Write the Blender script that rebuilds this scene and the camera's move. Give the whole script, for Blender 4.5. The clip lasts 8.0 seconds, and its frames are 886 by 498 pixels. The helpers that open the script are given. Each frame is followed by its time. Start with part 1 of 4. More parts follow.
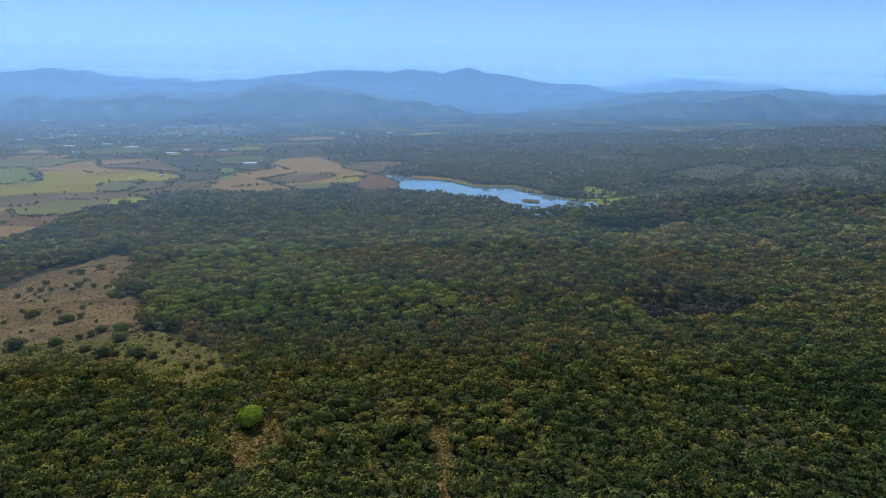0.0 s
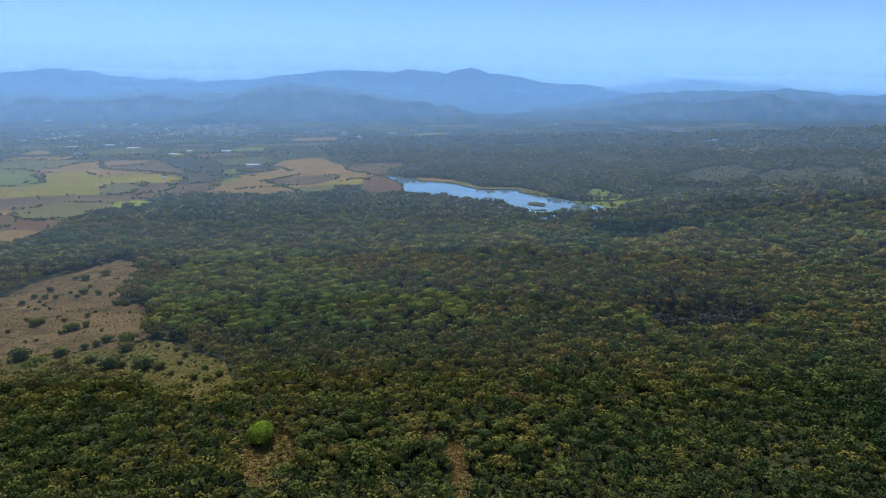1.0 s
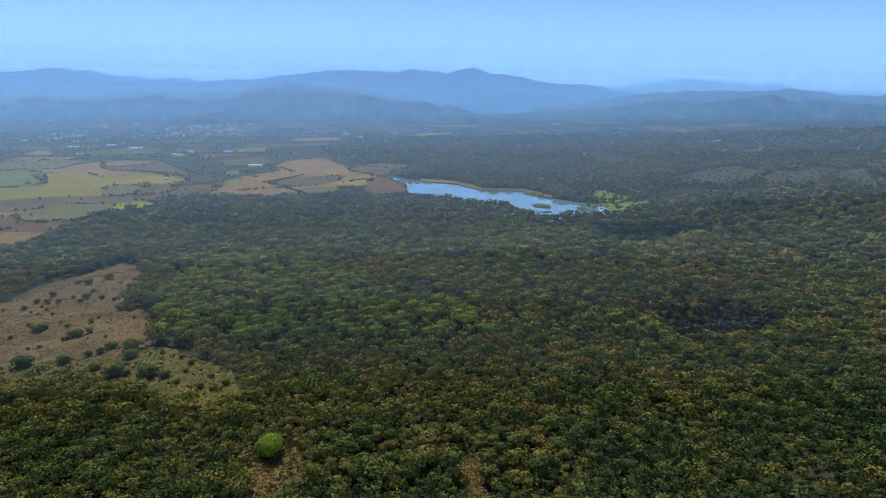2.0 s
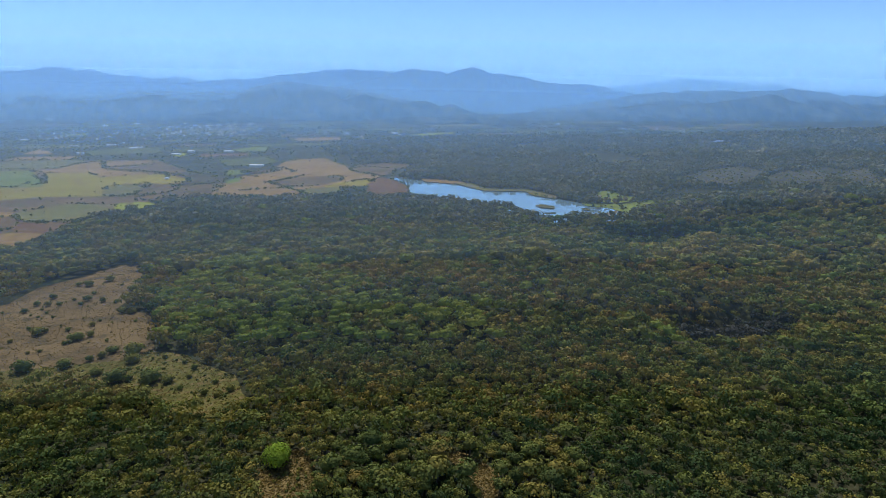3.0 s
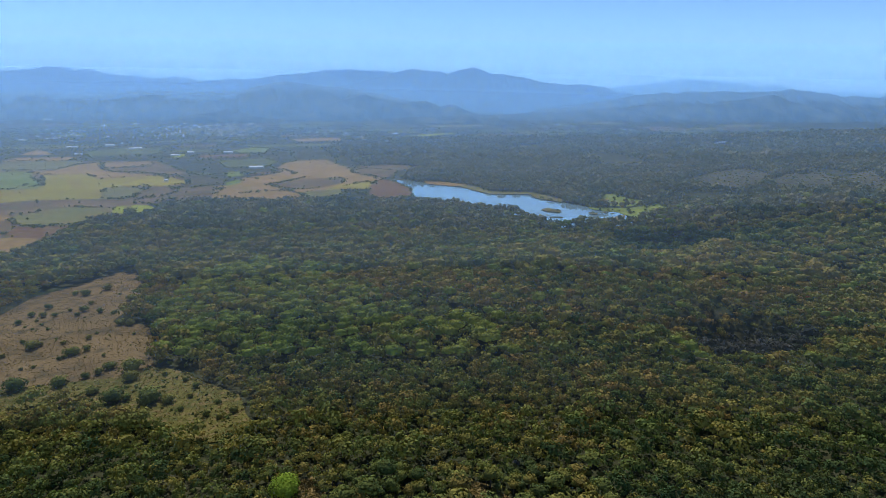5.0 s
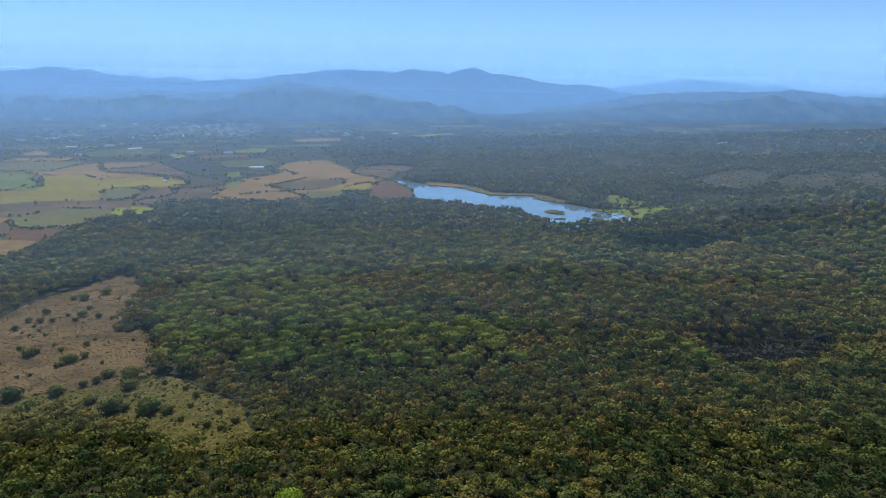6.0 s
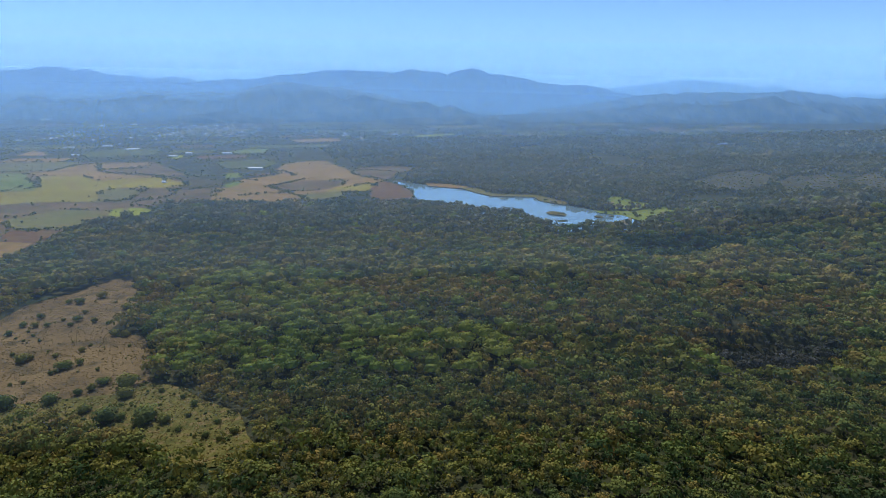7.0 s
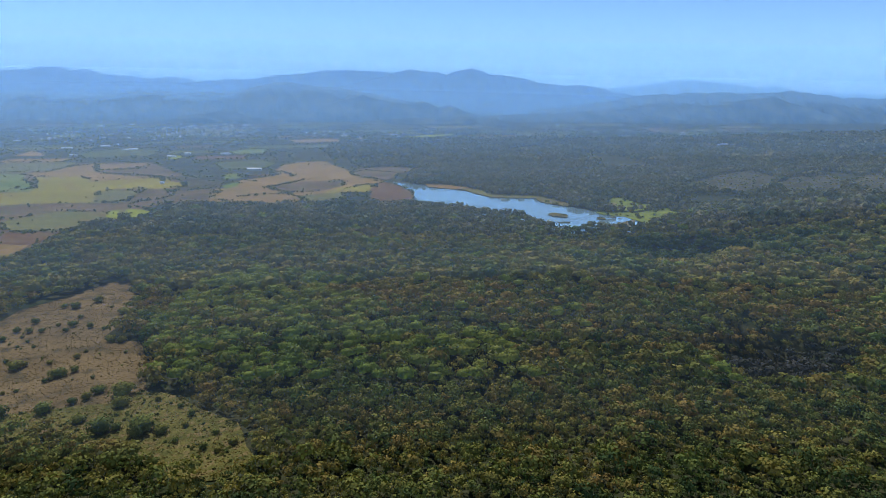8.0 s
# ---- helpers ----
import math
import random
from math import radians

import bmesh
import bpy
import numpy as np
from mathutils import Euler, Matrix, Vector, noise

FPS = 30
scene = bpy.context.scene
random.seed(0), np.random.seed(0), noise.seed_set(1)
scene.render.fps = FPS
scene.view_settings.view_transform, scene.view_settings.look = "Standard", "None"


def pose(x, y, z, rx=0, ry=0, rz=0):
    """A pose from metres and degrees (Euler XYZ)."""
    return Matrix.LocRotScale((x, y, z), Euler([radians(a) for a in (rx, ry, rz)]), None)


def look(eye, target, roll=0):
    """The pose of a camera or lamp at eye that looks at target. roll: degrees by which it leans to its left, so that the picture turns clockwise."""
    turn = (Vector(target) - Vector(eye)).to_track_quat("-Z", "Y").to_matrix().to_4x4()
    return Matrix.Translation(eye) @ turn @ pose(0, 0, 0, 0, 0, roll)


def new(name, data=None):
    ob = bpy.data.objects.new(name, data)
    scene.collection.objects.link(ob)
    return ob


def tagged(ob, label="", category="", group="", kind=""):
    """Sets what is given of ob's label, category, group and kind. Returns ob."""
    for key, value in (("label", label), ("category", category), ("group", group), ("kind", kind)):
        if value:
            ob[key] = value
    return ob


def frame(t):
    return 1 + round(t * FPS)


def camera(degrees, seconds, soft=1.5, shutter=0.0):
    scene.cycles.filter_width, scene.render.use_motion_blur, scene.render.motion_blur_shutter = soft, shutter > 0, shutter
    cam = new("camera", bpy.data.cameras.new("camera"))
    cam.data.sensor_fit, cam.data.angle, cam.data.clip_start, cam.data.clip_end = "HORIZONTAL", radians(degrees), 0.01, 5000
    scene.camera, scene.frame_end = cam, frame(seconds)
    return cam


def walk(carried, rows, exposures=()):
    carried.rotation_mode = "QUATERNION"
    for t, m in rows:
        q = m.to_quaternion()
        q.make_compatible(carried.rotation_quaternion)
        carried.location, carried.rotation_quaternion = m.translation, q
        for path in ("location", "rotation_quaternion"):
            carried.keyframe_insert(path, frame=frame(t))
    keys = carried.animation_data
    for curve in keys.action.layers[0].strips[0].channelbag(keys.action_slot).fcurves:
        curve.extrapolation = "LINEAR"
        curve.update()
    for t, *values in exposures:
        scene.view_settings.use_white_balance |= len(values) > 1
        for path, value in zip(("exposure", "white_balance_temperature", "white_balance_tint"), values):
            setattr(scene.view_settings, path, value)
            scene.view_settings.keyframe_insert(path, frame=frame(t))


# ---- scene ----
# The camera: a drone about 113 m over a wide valley, gliding forwards, to its left and a little up.
EYE = 113.0
cam = camera(74.0, 8.0, soft=0.95)
ROWS = [
    (0.0, 0.00, 0.00, 0.00, 0.000, -13.042, 0.000),
    (0.5, -2.40, 2.85, 1.70, 0.070, -13.060, 0.004),
    (1.0, -4.74, 5.76, 3.36, 0.141, -13.066, 0.010),
    (1.5, -7.05, 8.72, 4.55, 0.204, -13.072, 0.010),
    (3.0, -13.60, 17.75, 5.20, 0.237, -13.108, -0.090),
    (3.5, -15.42, 21.00, 5.48, 0.210, -13.106, -0.135),
    (4.0, -17.06, 24.50, 6.02, 0.189, -13.104, -0.157),
    (4.5, -18.63, 28.10, 6.90, 0.170, -13.104, -0.170),
    (6.0, -23.24, 38.15, 8.52, 0.130, -13.104, -0.180),
    (6.5, -24.60, 41.60, 8.66, 0.074, -13.082, -0.212),
    (7.0, -25.90, 45.13, 8.80, 0.010, -13.064, -0.237),
    (7.5, -27.10, 48.65, 9.02, -0.045, -13.056, -0.250),
    (8.0, -28.38, 52.15, 9.25, -0.103, -13.046, -0.268),
]
walk(cam, [(t, pose(x, y, EYE + z, 90 + pitch, roll, yaw)) for t, x, y, z, yaw, pitch, roll in ROWS],
     exposures=[(0.0, 0.0, 5800, 7), (8.0, 0.0, 5800, 7)])

# ---- sky and sun: a clear midday, the sun high ahead and to the right ----
SUN_AZIMUTH, SUN_HEIGHT = radians(-20), radians(56)
world = bpy.data.worlds.new("sky")
scene.world = world
world.use_nodes = True
wn = world.node_tree
sky = wn.nodes.new("ShaderNodeTexSky")
sky.sky_type, sky.sun_disc = "NISHITA", False
sky.sun_elevation, sky.sun_rotation = SUN_HEIGHT, SUN_AZIMUTH
sky.altitude, sky.air_density, sky.dust_density, sky.ozone_density = 1000, 0.72, 0.0, 4.6
scene.cycles.transparent_max_bounces = 24
wn.nodes["Background"].inputs["Strength"].default_value = 0.15
wn.links.new(sky.outputs[0], wn.nodes["Background"].inputs["Color"])
TO_SUN = Vector((math.sin(SUN_AZIMUTH) * math.cos(SUN_HEIGHT), math.cos(SUN_AZIMUTH) * math.cos(SUN_HEIGHT), math.sin(SUN_HEIGHT)))
sun = new("sun", bpy.data.lights.new("sun", "SUN"))
sun.data.energy, sun.data.angle, sun.data.color = 4.6, radians(0.55), (1.0, 0.96, 0.90)
sun.matrix_world = look(TO_SUN * 900, (0, 0, 0))


# ---- materials ----
class Nodes:
    """A small helper for node trees of one material."""

    def __init__(self, name):
        self.mat = bpy.data.materials.new(name)
        self.mat.use_nodes = True
        self.tree = self.mat.node_tree
        self.tree.nodes.clear()
        self.out = self.tree.nodes.new("ShaderNodeOutputMaterial")

    def add(self, kind, _values=None, **links):
        node = self.tree.nodes.new(kind)
        for key, value in (_values or {}).items():
            node.inputs[key].default_value = value
        for key, socket in links.items():
            self.tree.links.new(socket, node.inputs[int(key[1:])])
        return node

    def noise(self, scale, detail=4, rough=0.55, stretch=None):
        geo = self.tree.nodes.new("ShaderNodeNewGeometry")
        at = geo.outputs["Position"]
        if stretch:
            at = self.add("ShaderNodeMapping", {"Scale": stretch}, i0=at).outputs[0]
        return self.add("ShaderNodeTexNoise", {"Scale": scale, "Detail": detail, "Roughness": rough}, i0=at).outputs[0]

    def ramp(self, socket, stops):
        node = self.add("ShaderNodeValToRGB", i0=socket)
        while len(node.color_ramp.elements) < len(stops):
            node.color_ramp.elements.new(0.5)
        for element, (place, colour) in zip(node.color_ramp.elements, stops):
            element.position, element.color = place, (*colour, 1)
        return node.outputs[0]

    def blend(self, factor, a, b, how="MIX"):
        node = self.tree.nodes.new("ShaderNodeMix")
        node.data_type, node.blend_type = "RGBA", how
        for place, value in ((0, factor), (6, a), (7, b)):
            if isinstance(value, (float, int)):
                node.inputs[place].default_value = value
            elif isinstance(value, tuple):
                node.inputs[place].default_value = (*value, 1)
            else:
                self.tree.links.new(value, node.inputs[place])
        return node.outputs[2]

    def surface(self, colour, rough=0.9, bump=None, strength=0.5, reach=0.3, metal=0.0):
        bsdf = self.add("ShaderNodeBsdfPrincipled", {"Roughness": rough, "Metallic": metal, "Specular IOR Level": 0.03 if rough > 0.9 else 0.3})
        if isinstance(colour, tuple):
            bsdf.inputs["Base Color"].default_value = (*colour, 1)
        else:
            self.tree.links.new(colour, bsdf.inputs["Base Color"])
        if bump is not None:
            lift = self.add("ShaderNodeBump", {"Strength": strength, "Distance": reach})
            self.tree.links.new(bump, lift.inputs["Height"])
            self.tree.links.new(lift.outputs[0], bsdf.inputs["Normal"])
        self.tree.links.new(bsdf.outputs[0], self.out.inputs[0])
        return self.mat


def two_tone(name, dark, light, scale, fine, rough=0.95, bump=0.5, reach=0.4, third=None):
    """A matt surface with broad stains and fine grain."""
    n = Nodes(name)
    broad = n.noise(scale, 5)
    grain = n.noise(fine, 3)
    colour = n.ramp(broad, [(0.33, dark), (0.66, light)])
    if third:
        colour = n.blend(n.ramp(n.noise(scale * 3.1, 4), [(0.5, (0, 0, 0)), (0.66, (1, 1, 1))]), colour, third)
    colour = n.blend(0.55, colour, n.ramp(grain, [(0.3, (0.45, 0.45, 0.45)), (0.7, (1.25, 1.25, 1.25))]), "MULTIPLY")
    return n.surface(colour, rough, grain, bump, reach)


def foliage(name, stops, thin=0.16, grainy=True):
    """Leaves: each crown's tint picks its colour from the stops, grain from noise; some light passes through."""
    n = Nodes(name)
    tint = n.tree.nodes.new("ShaderNodeAttribute")
    tint.attribute_name = "tint"
    colour = n.ramp(tint.outputs["Fac"], stops)
    grain = n.ramp(n.noise(1.2, 3, 0.65), [(0.32, (0.72, 0.74, 0.76) if grainy else (0.85, 0.85, 0.85)), (0.68, (1.28, 1.26, 1.2) if grainy else (1.15, 1.15, 1.15))])
    broad = n.ramp(n.noise(0.016, 3), [(0.36, (0.78, 0.88, 0.82)), (0.64, (1.2, 1.1, 0.98))])
    colour = n.blend(1.0, n.blend(1.0, colour, grain, "MULTIPLY"), broad, "MULTIPLY")
    face = n.add("ShaderNodeBsdfDiffuse", {"Roughness": 0.6}, i0=colour)
    back = n.add("ShaderNodeBsdfTranslucent", i0=n.blend(1.0, colour, (1.1, 1.25, 0.6), "MULTIPLY"))
    mix = n.add("ShaderNodeMixShader", {"Fac": thin}, i1=face.outputs[0], i2=back.outputs[0])
    n.tree.links.new(mix.outputs[0], n.out.inputs[0])
    return n.mat


# Crown colours; the dark grey stops 0.69 to 0.80 hold the hollow's shade.
CROWN_TINTS = [(0.0, (0.060, 0.084, 0.034)), (0.22, (0.184, 0.188, 0.052)), (0.42, (0.242, 0.194, 0.052)), (0.65, (0.248, 0.152, 0.054)),
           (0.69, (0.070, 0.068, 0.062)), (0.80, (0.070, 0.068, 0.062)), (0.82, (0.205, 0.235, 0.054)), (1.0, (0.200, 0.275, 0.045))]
# Paler, greyer crown colours for the far forest and woods.
FAR_CROWN_TINTS = [(0.0, (0.095, 0.108, 0.060)), (0.3, (0.190, 0.178, 0.088)), (0.6, (0.230, 0.178, 0.094)), (0.86, (0.150, 0.165, 0.055)), (1.0, (0.160, 0.200, 0.050))]
M_LEAF = foliage("dry_forest_leaves", CROWN_TINTS)
M_FAR_LEAF = foliage("far_forest_leaves", FAR_CROWN_TINTS, 0.16, False)
M_LUSH = foliage("umbrella_tree_leaves", [(0.75, (0.175, 0.190, 0.050)), (0.95, (0.285, 0.290, 0.064))], 0.30, False)
M_RED = foliage("russet_leaves", [(0.0, (0.24, 0.075, 0.045)), (1.0, (0.32, 0.12, 0.06))], 0.3, False)
M_FRESH = foliage("fresh_green_leaves", [(0.0, (0.19, 0.26, 0.035)), (1.0, (0.32, 0.39, 0.05))], 0.3, False)
M_STUBBLE = two_tone("yellow_stubble", (0.15, 0.10, 0.036), (0.225, 0.153, 0.056), 0.2, 1.2, reach=0.5, third=(0.10, 0.075, 0.03))
M_BARK = two_tone("bark", (0.10, 0.08, 0.06), (0.20, 0.17, 0.13), 0.8, 6.0)
M_GROUND = two_tone("scrub_ground", (0.034, 0.038, 0.017), (0.062, 0.056, 0.028), 0.012, 0.5, third=(0.032, 0.042, 0.016))
M_STRAW = two_tone("dry_grass", (0.118, 0.078, 0.035), (0.190, 0.126, 0.055), 0.03, 0.9, reach=0.8, third=(0.08, 0.06, 0.03))
M_SCRUB = two_tone("grassy_scrub", (0.068, 0.066, 0.018), (0.140, 0.116, 0.030), 0.14, 0.8, reach=0.8, third=(0.175, 0.120, 0.048))
M_YELLOW = two_tone("yellow_crop", (0.185, 0.15, 0.012), (0.235, 0.185, 0.022), 0.008, 0.12, third=(0.19, 0.13, 0.028))
M_LIME = two_tone("lime_crop", (0.18, 0.185, 0.014), (0.22, 0.22, 0.02), 0.012, 0.12)
M_TAN = two_tone("stubble", (0.19, 0.112, 0.034), (0.245, 0.148, 0.048), 0.008, 0.12, third=(0.17, 0.12, 0.032))
M_RUST = two_tone("ploughed_earth", (0.105, 0.055, 0.024), (0.145, 0.078, 0.034), 0.010, 0.12, third=(0.12, 0.08, 0.03))
M_GREEN = two_tone("green_pasture", (0.065, 0.075, 0.016), (0.1, 0.1, 0.024), 0.010, 0.12, third=(0.1, 0.08, 0.024))
M_PASTURE = two_tone("pasture", (0.095, 0.125, 0.022), (0.150, 0.160, 0.034), 0.012, 0.12, third=(0.14, 0.12, 0.03))
M_OLIVE = two_tone("olive_fallow", (0.110, 0.105, 0.028), (0.150, 0.130, 0.040), 0.010, 0.12, third=(0.14, 0.10, 0.035))
M_FALLOW = two_tone("brown_fallow", (0.095, 0.062, 0.028), (0.150, 0.095, 0.042), 0.012, 0.12, third=(0.085, 0.08, 0.026))
M_DARK = two_tone("dark_scrub_fallow", (0.05, 0.045, 0.02), (0.085, 0.066, 0.03), 0.012, 0.12, third=(0.06, 0.06, 0.022))
M_BRIGHT = two_tone("wet_meadow", (0.12, 0.145, 0.02), (0.18, 0.19, 0.035), 0.02, 0.2, third=(0.1, 0.11, 0.03))
M_SHORE = two_tone("mud_shore", (0.124, 0.099, 0.056), (0.167, 0.136, 0.074), 0.02, 0.3)
M_HILL = two_tone("hill_slope", (0.045, 0.045, 0.028), (0.085, 0.075, 0.045), 0.004, 0.03, reach=6, third=(0.06, 0.058, 0.03))
M_MOUNTAIN = two_tone("mountain_slope", (0.024, 0.036, 0.026), (0.135, 0.125, 0.08), 0.011, 0.05, reach=12, third=(0.03, 0.05, 0.03))
M_WHITE = two_tone("painted_wall", (0.50, 0.49, 0.47), (0.68, 0.67, 0.64), 0.3, 2.0, 0.8, 0.1, 0.02)
M_TIN = two_tone("sheet_roof", (0.36, 0.37, 0.38), (0.52, 0.52, 0.52), 0.2, 1.5, 0.45, 0.1, 0.02)
M_TILE = two_tone("tile_roof", (0.30, 0.13, 0.08), (0.42, 0.2, 0.12), 0.3, 2.0, 0.85, 0.2, 0.03)
M_ROAD = two_tone("dust_road", (0.30, 0.26, 0.20), (0.40, 0.35, 0.28), 0.05, 0.6)


def make_water():
    n = Nodes("lake_water")
    ripple = n.noise(0.22, 3, 0.6, (1, 0.35, 1))
    mat = n.surface((0.12, 0.17, 0.19), 0.06, ripple, 0.10, 0.2)
    for node in n.tree.nodes:
        if node.type == "BSDF_PRINCIPLED":
            node.inputs["IOR"].default_value, node.inputs["Specular IOR Level"].default_value = 1.33, 0.5
    return mat


M_WATER = make_water()


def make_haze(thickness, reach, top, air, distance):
    """A tinted see-through sheet that stands in for hanging haze, lit by sun and sky; thin at the ground, densest above
    it, gone at the top, and thicker over the plain than over the wooded rise.
    """
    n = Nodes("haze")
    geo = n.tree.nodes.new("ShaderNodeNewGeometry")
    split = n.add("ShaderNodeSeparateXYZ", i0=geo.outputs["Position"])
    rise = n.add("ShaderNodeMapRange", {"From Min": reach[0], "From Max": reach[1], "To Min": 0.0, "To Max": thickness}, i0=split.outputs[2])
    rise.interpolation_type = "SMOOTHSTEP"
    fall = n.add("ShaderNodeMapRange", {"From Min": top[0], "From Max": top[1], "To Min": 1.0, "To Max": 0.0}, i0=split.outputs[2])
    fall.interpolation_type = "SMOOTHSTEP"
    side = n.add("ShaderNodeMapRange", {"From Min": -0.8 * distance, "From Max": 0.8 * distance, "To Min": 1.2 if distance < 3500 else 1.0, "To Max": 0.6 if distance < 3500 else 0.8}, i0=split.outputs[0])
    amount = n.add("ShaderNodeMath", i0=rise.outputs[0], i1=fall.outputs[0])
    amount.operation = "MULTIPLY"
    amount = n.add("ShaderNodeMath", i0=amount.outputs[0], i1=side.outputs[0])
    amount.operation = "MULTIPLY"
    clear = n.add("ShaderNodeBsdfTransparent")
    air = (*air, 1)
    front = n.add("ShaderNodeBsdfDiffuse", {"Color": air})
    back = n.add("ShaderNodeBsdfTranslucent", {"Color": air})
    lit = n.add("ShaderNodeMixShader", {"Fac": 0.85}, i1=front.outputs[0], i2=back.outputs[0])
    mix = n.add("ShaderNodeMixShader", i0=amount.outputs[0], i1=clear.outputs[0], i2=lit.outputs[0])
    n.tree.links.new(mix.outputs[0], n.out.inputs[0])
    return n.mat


# ---- helpers for meshes ----
def mesh_object(name, verts, faces, material, parent=None, smooth=False, label="", tint=None):
    data = bpy.data.meshes.new(name)
    data.from_pydata(np.asarray(verts).tolist() if not isinstance(verts, list) else verts, [], faces)
    data.materials.append(material)
    if smooth:
        data.shade_smooth()
    ob = new(name, data)
    ob.parent = parent
    if label:
        ob["label"] = label
    return ob


def bulk_mesh(name, verts, loops, per_face, material, tint=None, smooth=False, normals=None):
    """A large mesh from arrays; all faces have per_face corners. normals: the way each leaf clump faces as part of its rounded crown."""
    data = bpy.data.meshes.new(name)
    data.vertices.add(len(verts))
    data.vertices.foreach_set("co", np.ascontiguousarray(verts, dtype=np.float32).ravel())
    data.loops.add(len(loops))
    data.loops.foreach_set("vertex_index", np.ascontiguousarray(loops, dtype=np.int32))
    count = len(loops) // per_face
    data.polygons.add(count)
    data.polygons.foreach_set("loop_start", np.arange(count, dtype=np.int32) * per_face)
    if tint is not None:
        data.attributes.new("tint", "FLOAT", "POINT").data.foreach_set("value", np.ascontiguousarray(tint, dtype=np.float32))
    data.materials.append(material)
    data.update(calc_edges=True)
    if smooth or normals is not None:
        data.shade_smooth()
    if normals is not None:
        data.attributes.new("custom_normal", "FLOAT_VECTOR", "POINT").data.foreach_set("vector", np.ascontiguousarray(normals, dtype=np.float32).ravel())
    return data


def bumps(x, y):
    """The rise of the land over the valley floor."""
    x, y = np.asarray(x, float), np.asarray(y, float)

    def bump(cx, cy, sx, sy, high):
        return high * np.exp(-((x - cx) / sx) ** 2 - ((y - cy) / sy) ** 2)
    z = bump(20, 390, 150, 105, 11) + bump(95, 470, 70, 60, 5) + bump(440, 655, 180, 75, 31) - bump(205, 566, 58, 38, 13)
    z = z + bump(2300, 2500, 1250, 520, 62) + bump(1300, 1700, 600, 420, 16)
    z = z - bump(140, 338, 33, 21, 22)
    roll = np.clip((x + 60) / 100, 0, 1) * np.clip((y - 215) / 90, 0, 1) * np.clip((900 - y) / 200, 0, 1)
    z = z + roll * (1.9 * np.sin(x / 29 + 1.7 * np.sin(y / 61)) * np.sin(y / 33 + 1.1 * np.sin(x / 47)) + 1.4 * np.sin((x + y) / 21.0) * np.sin((x - 0.7 * y) / 37.0))
    crest = y - np.interp(x, [150, 180, 212, 265, 313, 420], [430, 463, 506, 535, 528, 512])
    spur = np.interp(x, [150, 190, 265, 365, 460, 560], [0, 9, 13, 16, 12, 0])
    z = z + spur * np.exp(-(crest / np.where(crest < 0, 62.0, 24.0)) ** 2)
    far = np.clip((y - 2300) / 2000, 0, 1.3)
    return z + 58 * far * far


def inside(x, y, polygon):
    """Which of the points lie inside the polygon."""
    x, y = np.asarray(x, float), np.asarray(y, float)
    hit = np.zeros(x.shape, bool)
    for (ax, ay), (bx, by) in zip(polygon, polygon[1:] + polygon[:1]):
        if ay != by:
            hit ^= ((ay > y) != (by > y)) & (x < (bx - ax) * (y - ay) / (by - ay) + ax)
    return hit


def ragged(polygon, step, wander, seed=0.0):
    """The outline with points every step metres, wandering a little."""
    line = []
    for (ax, ay), (bx, by) in zip(polygon, polygon[1:] + polygon[:1]):
        count = max(1, int(math.hypot(bx - ax, by - ay) / step))
        for i in range(count):
            x, y = ax + (bx - ax) * i / count, ay + (by - ay) * i / count
            w = noise.noise_vector((x / step / 2.3, y / step / 2.3, seed)) * wander
            line.append((x + w.x, y + w.y))
    return line


def patch(name, polygon, lift, material, cell=0.0):
    """A sheet of ground cover that follows the land."""
    bm = bmesh.new()
    bm.faces.new([bm.verts.new((x, y, 0)) for x, y in polygon])
    if cell:
        xs, ys = [q[0] for q in polygon], [q[1] for q in polygon]
        for axis, low, high in ((0, min(xs), max(xs)), (1, min(ys), max(ys))):
            at = math.floor(low / cell) * cell + cell
            while at < high:
                place, way = [0, 0, 0], [0, 0, 0]
                place[axis], way[axis] = at, 1
                bmesh.ops.bisect_plane(bm, geom=bm.verts[:] + bm.edges[:] + bm.faces[:], plane_co=place, plane_no=way)
                at += cell
    bmesh.ops.triangulate(bm, faces=bm.faces[:])
    for v in bm.verts:
        v.co.z = float(bumps(v.co.x, v.co.y)) + lift
    for f in bm.faces:
        if f.normal.z < 0:
            f.normal_flip()
    data = bpy.data.meshes.new(name)
    bm.to_mesh(data)
    bm.free()
    data.materials.append(material)
    return new(name, data)


# ---- plan of the valley: outlines on the ground, x to the right, y ahead ----
LAKE = [(-117, 1111), (-88, 1090), (-44, 1051), (-4, 1006), (42, 949), (86, 927), (106, 913), (124, 852), (152, 822), (161, 799), (188, 759), (208, 713), (200, 677), (169, 655), (151, 656), (129, 661), (110, 641), (98, 642), (87, 666), (80, 709), (62, 743), (34, 763), (5, 784), (-23, 817), (-44, 852), (-61, 878), (-71, 920), (-71, 973), (-95, 1051)]
ISLAND = [(103, 773), (114, 783), (126, 762), (122, 746), (107, 757)]
ISLETS = [ISLAND, [(121, 771), (126, 766), (126, 752), (122, 757)], [(157, 746), (163, 744), (167, 738), (163, 732), (156, 738)], [(176, 751), (182, 751), (180, 744), (175, 744)], [(58, 899), (64, 899), (63, 890), (57, 890)]]
CLEARING = [(-304, 318), (-297, 349), (-289, 368), (-291, 402), (-280, 431), (-272, 459), (-258, 473), (-235, 434), (-219, 401), (-216, 380), (-214, 358), (-189, 349), (-170, 314), (-151, 283), (-151, 271), (-171, 276), (-186, 274), (-200, 270), (-212, 263), (-225, 252), (-254, 249)]
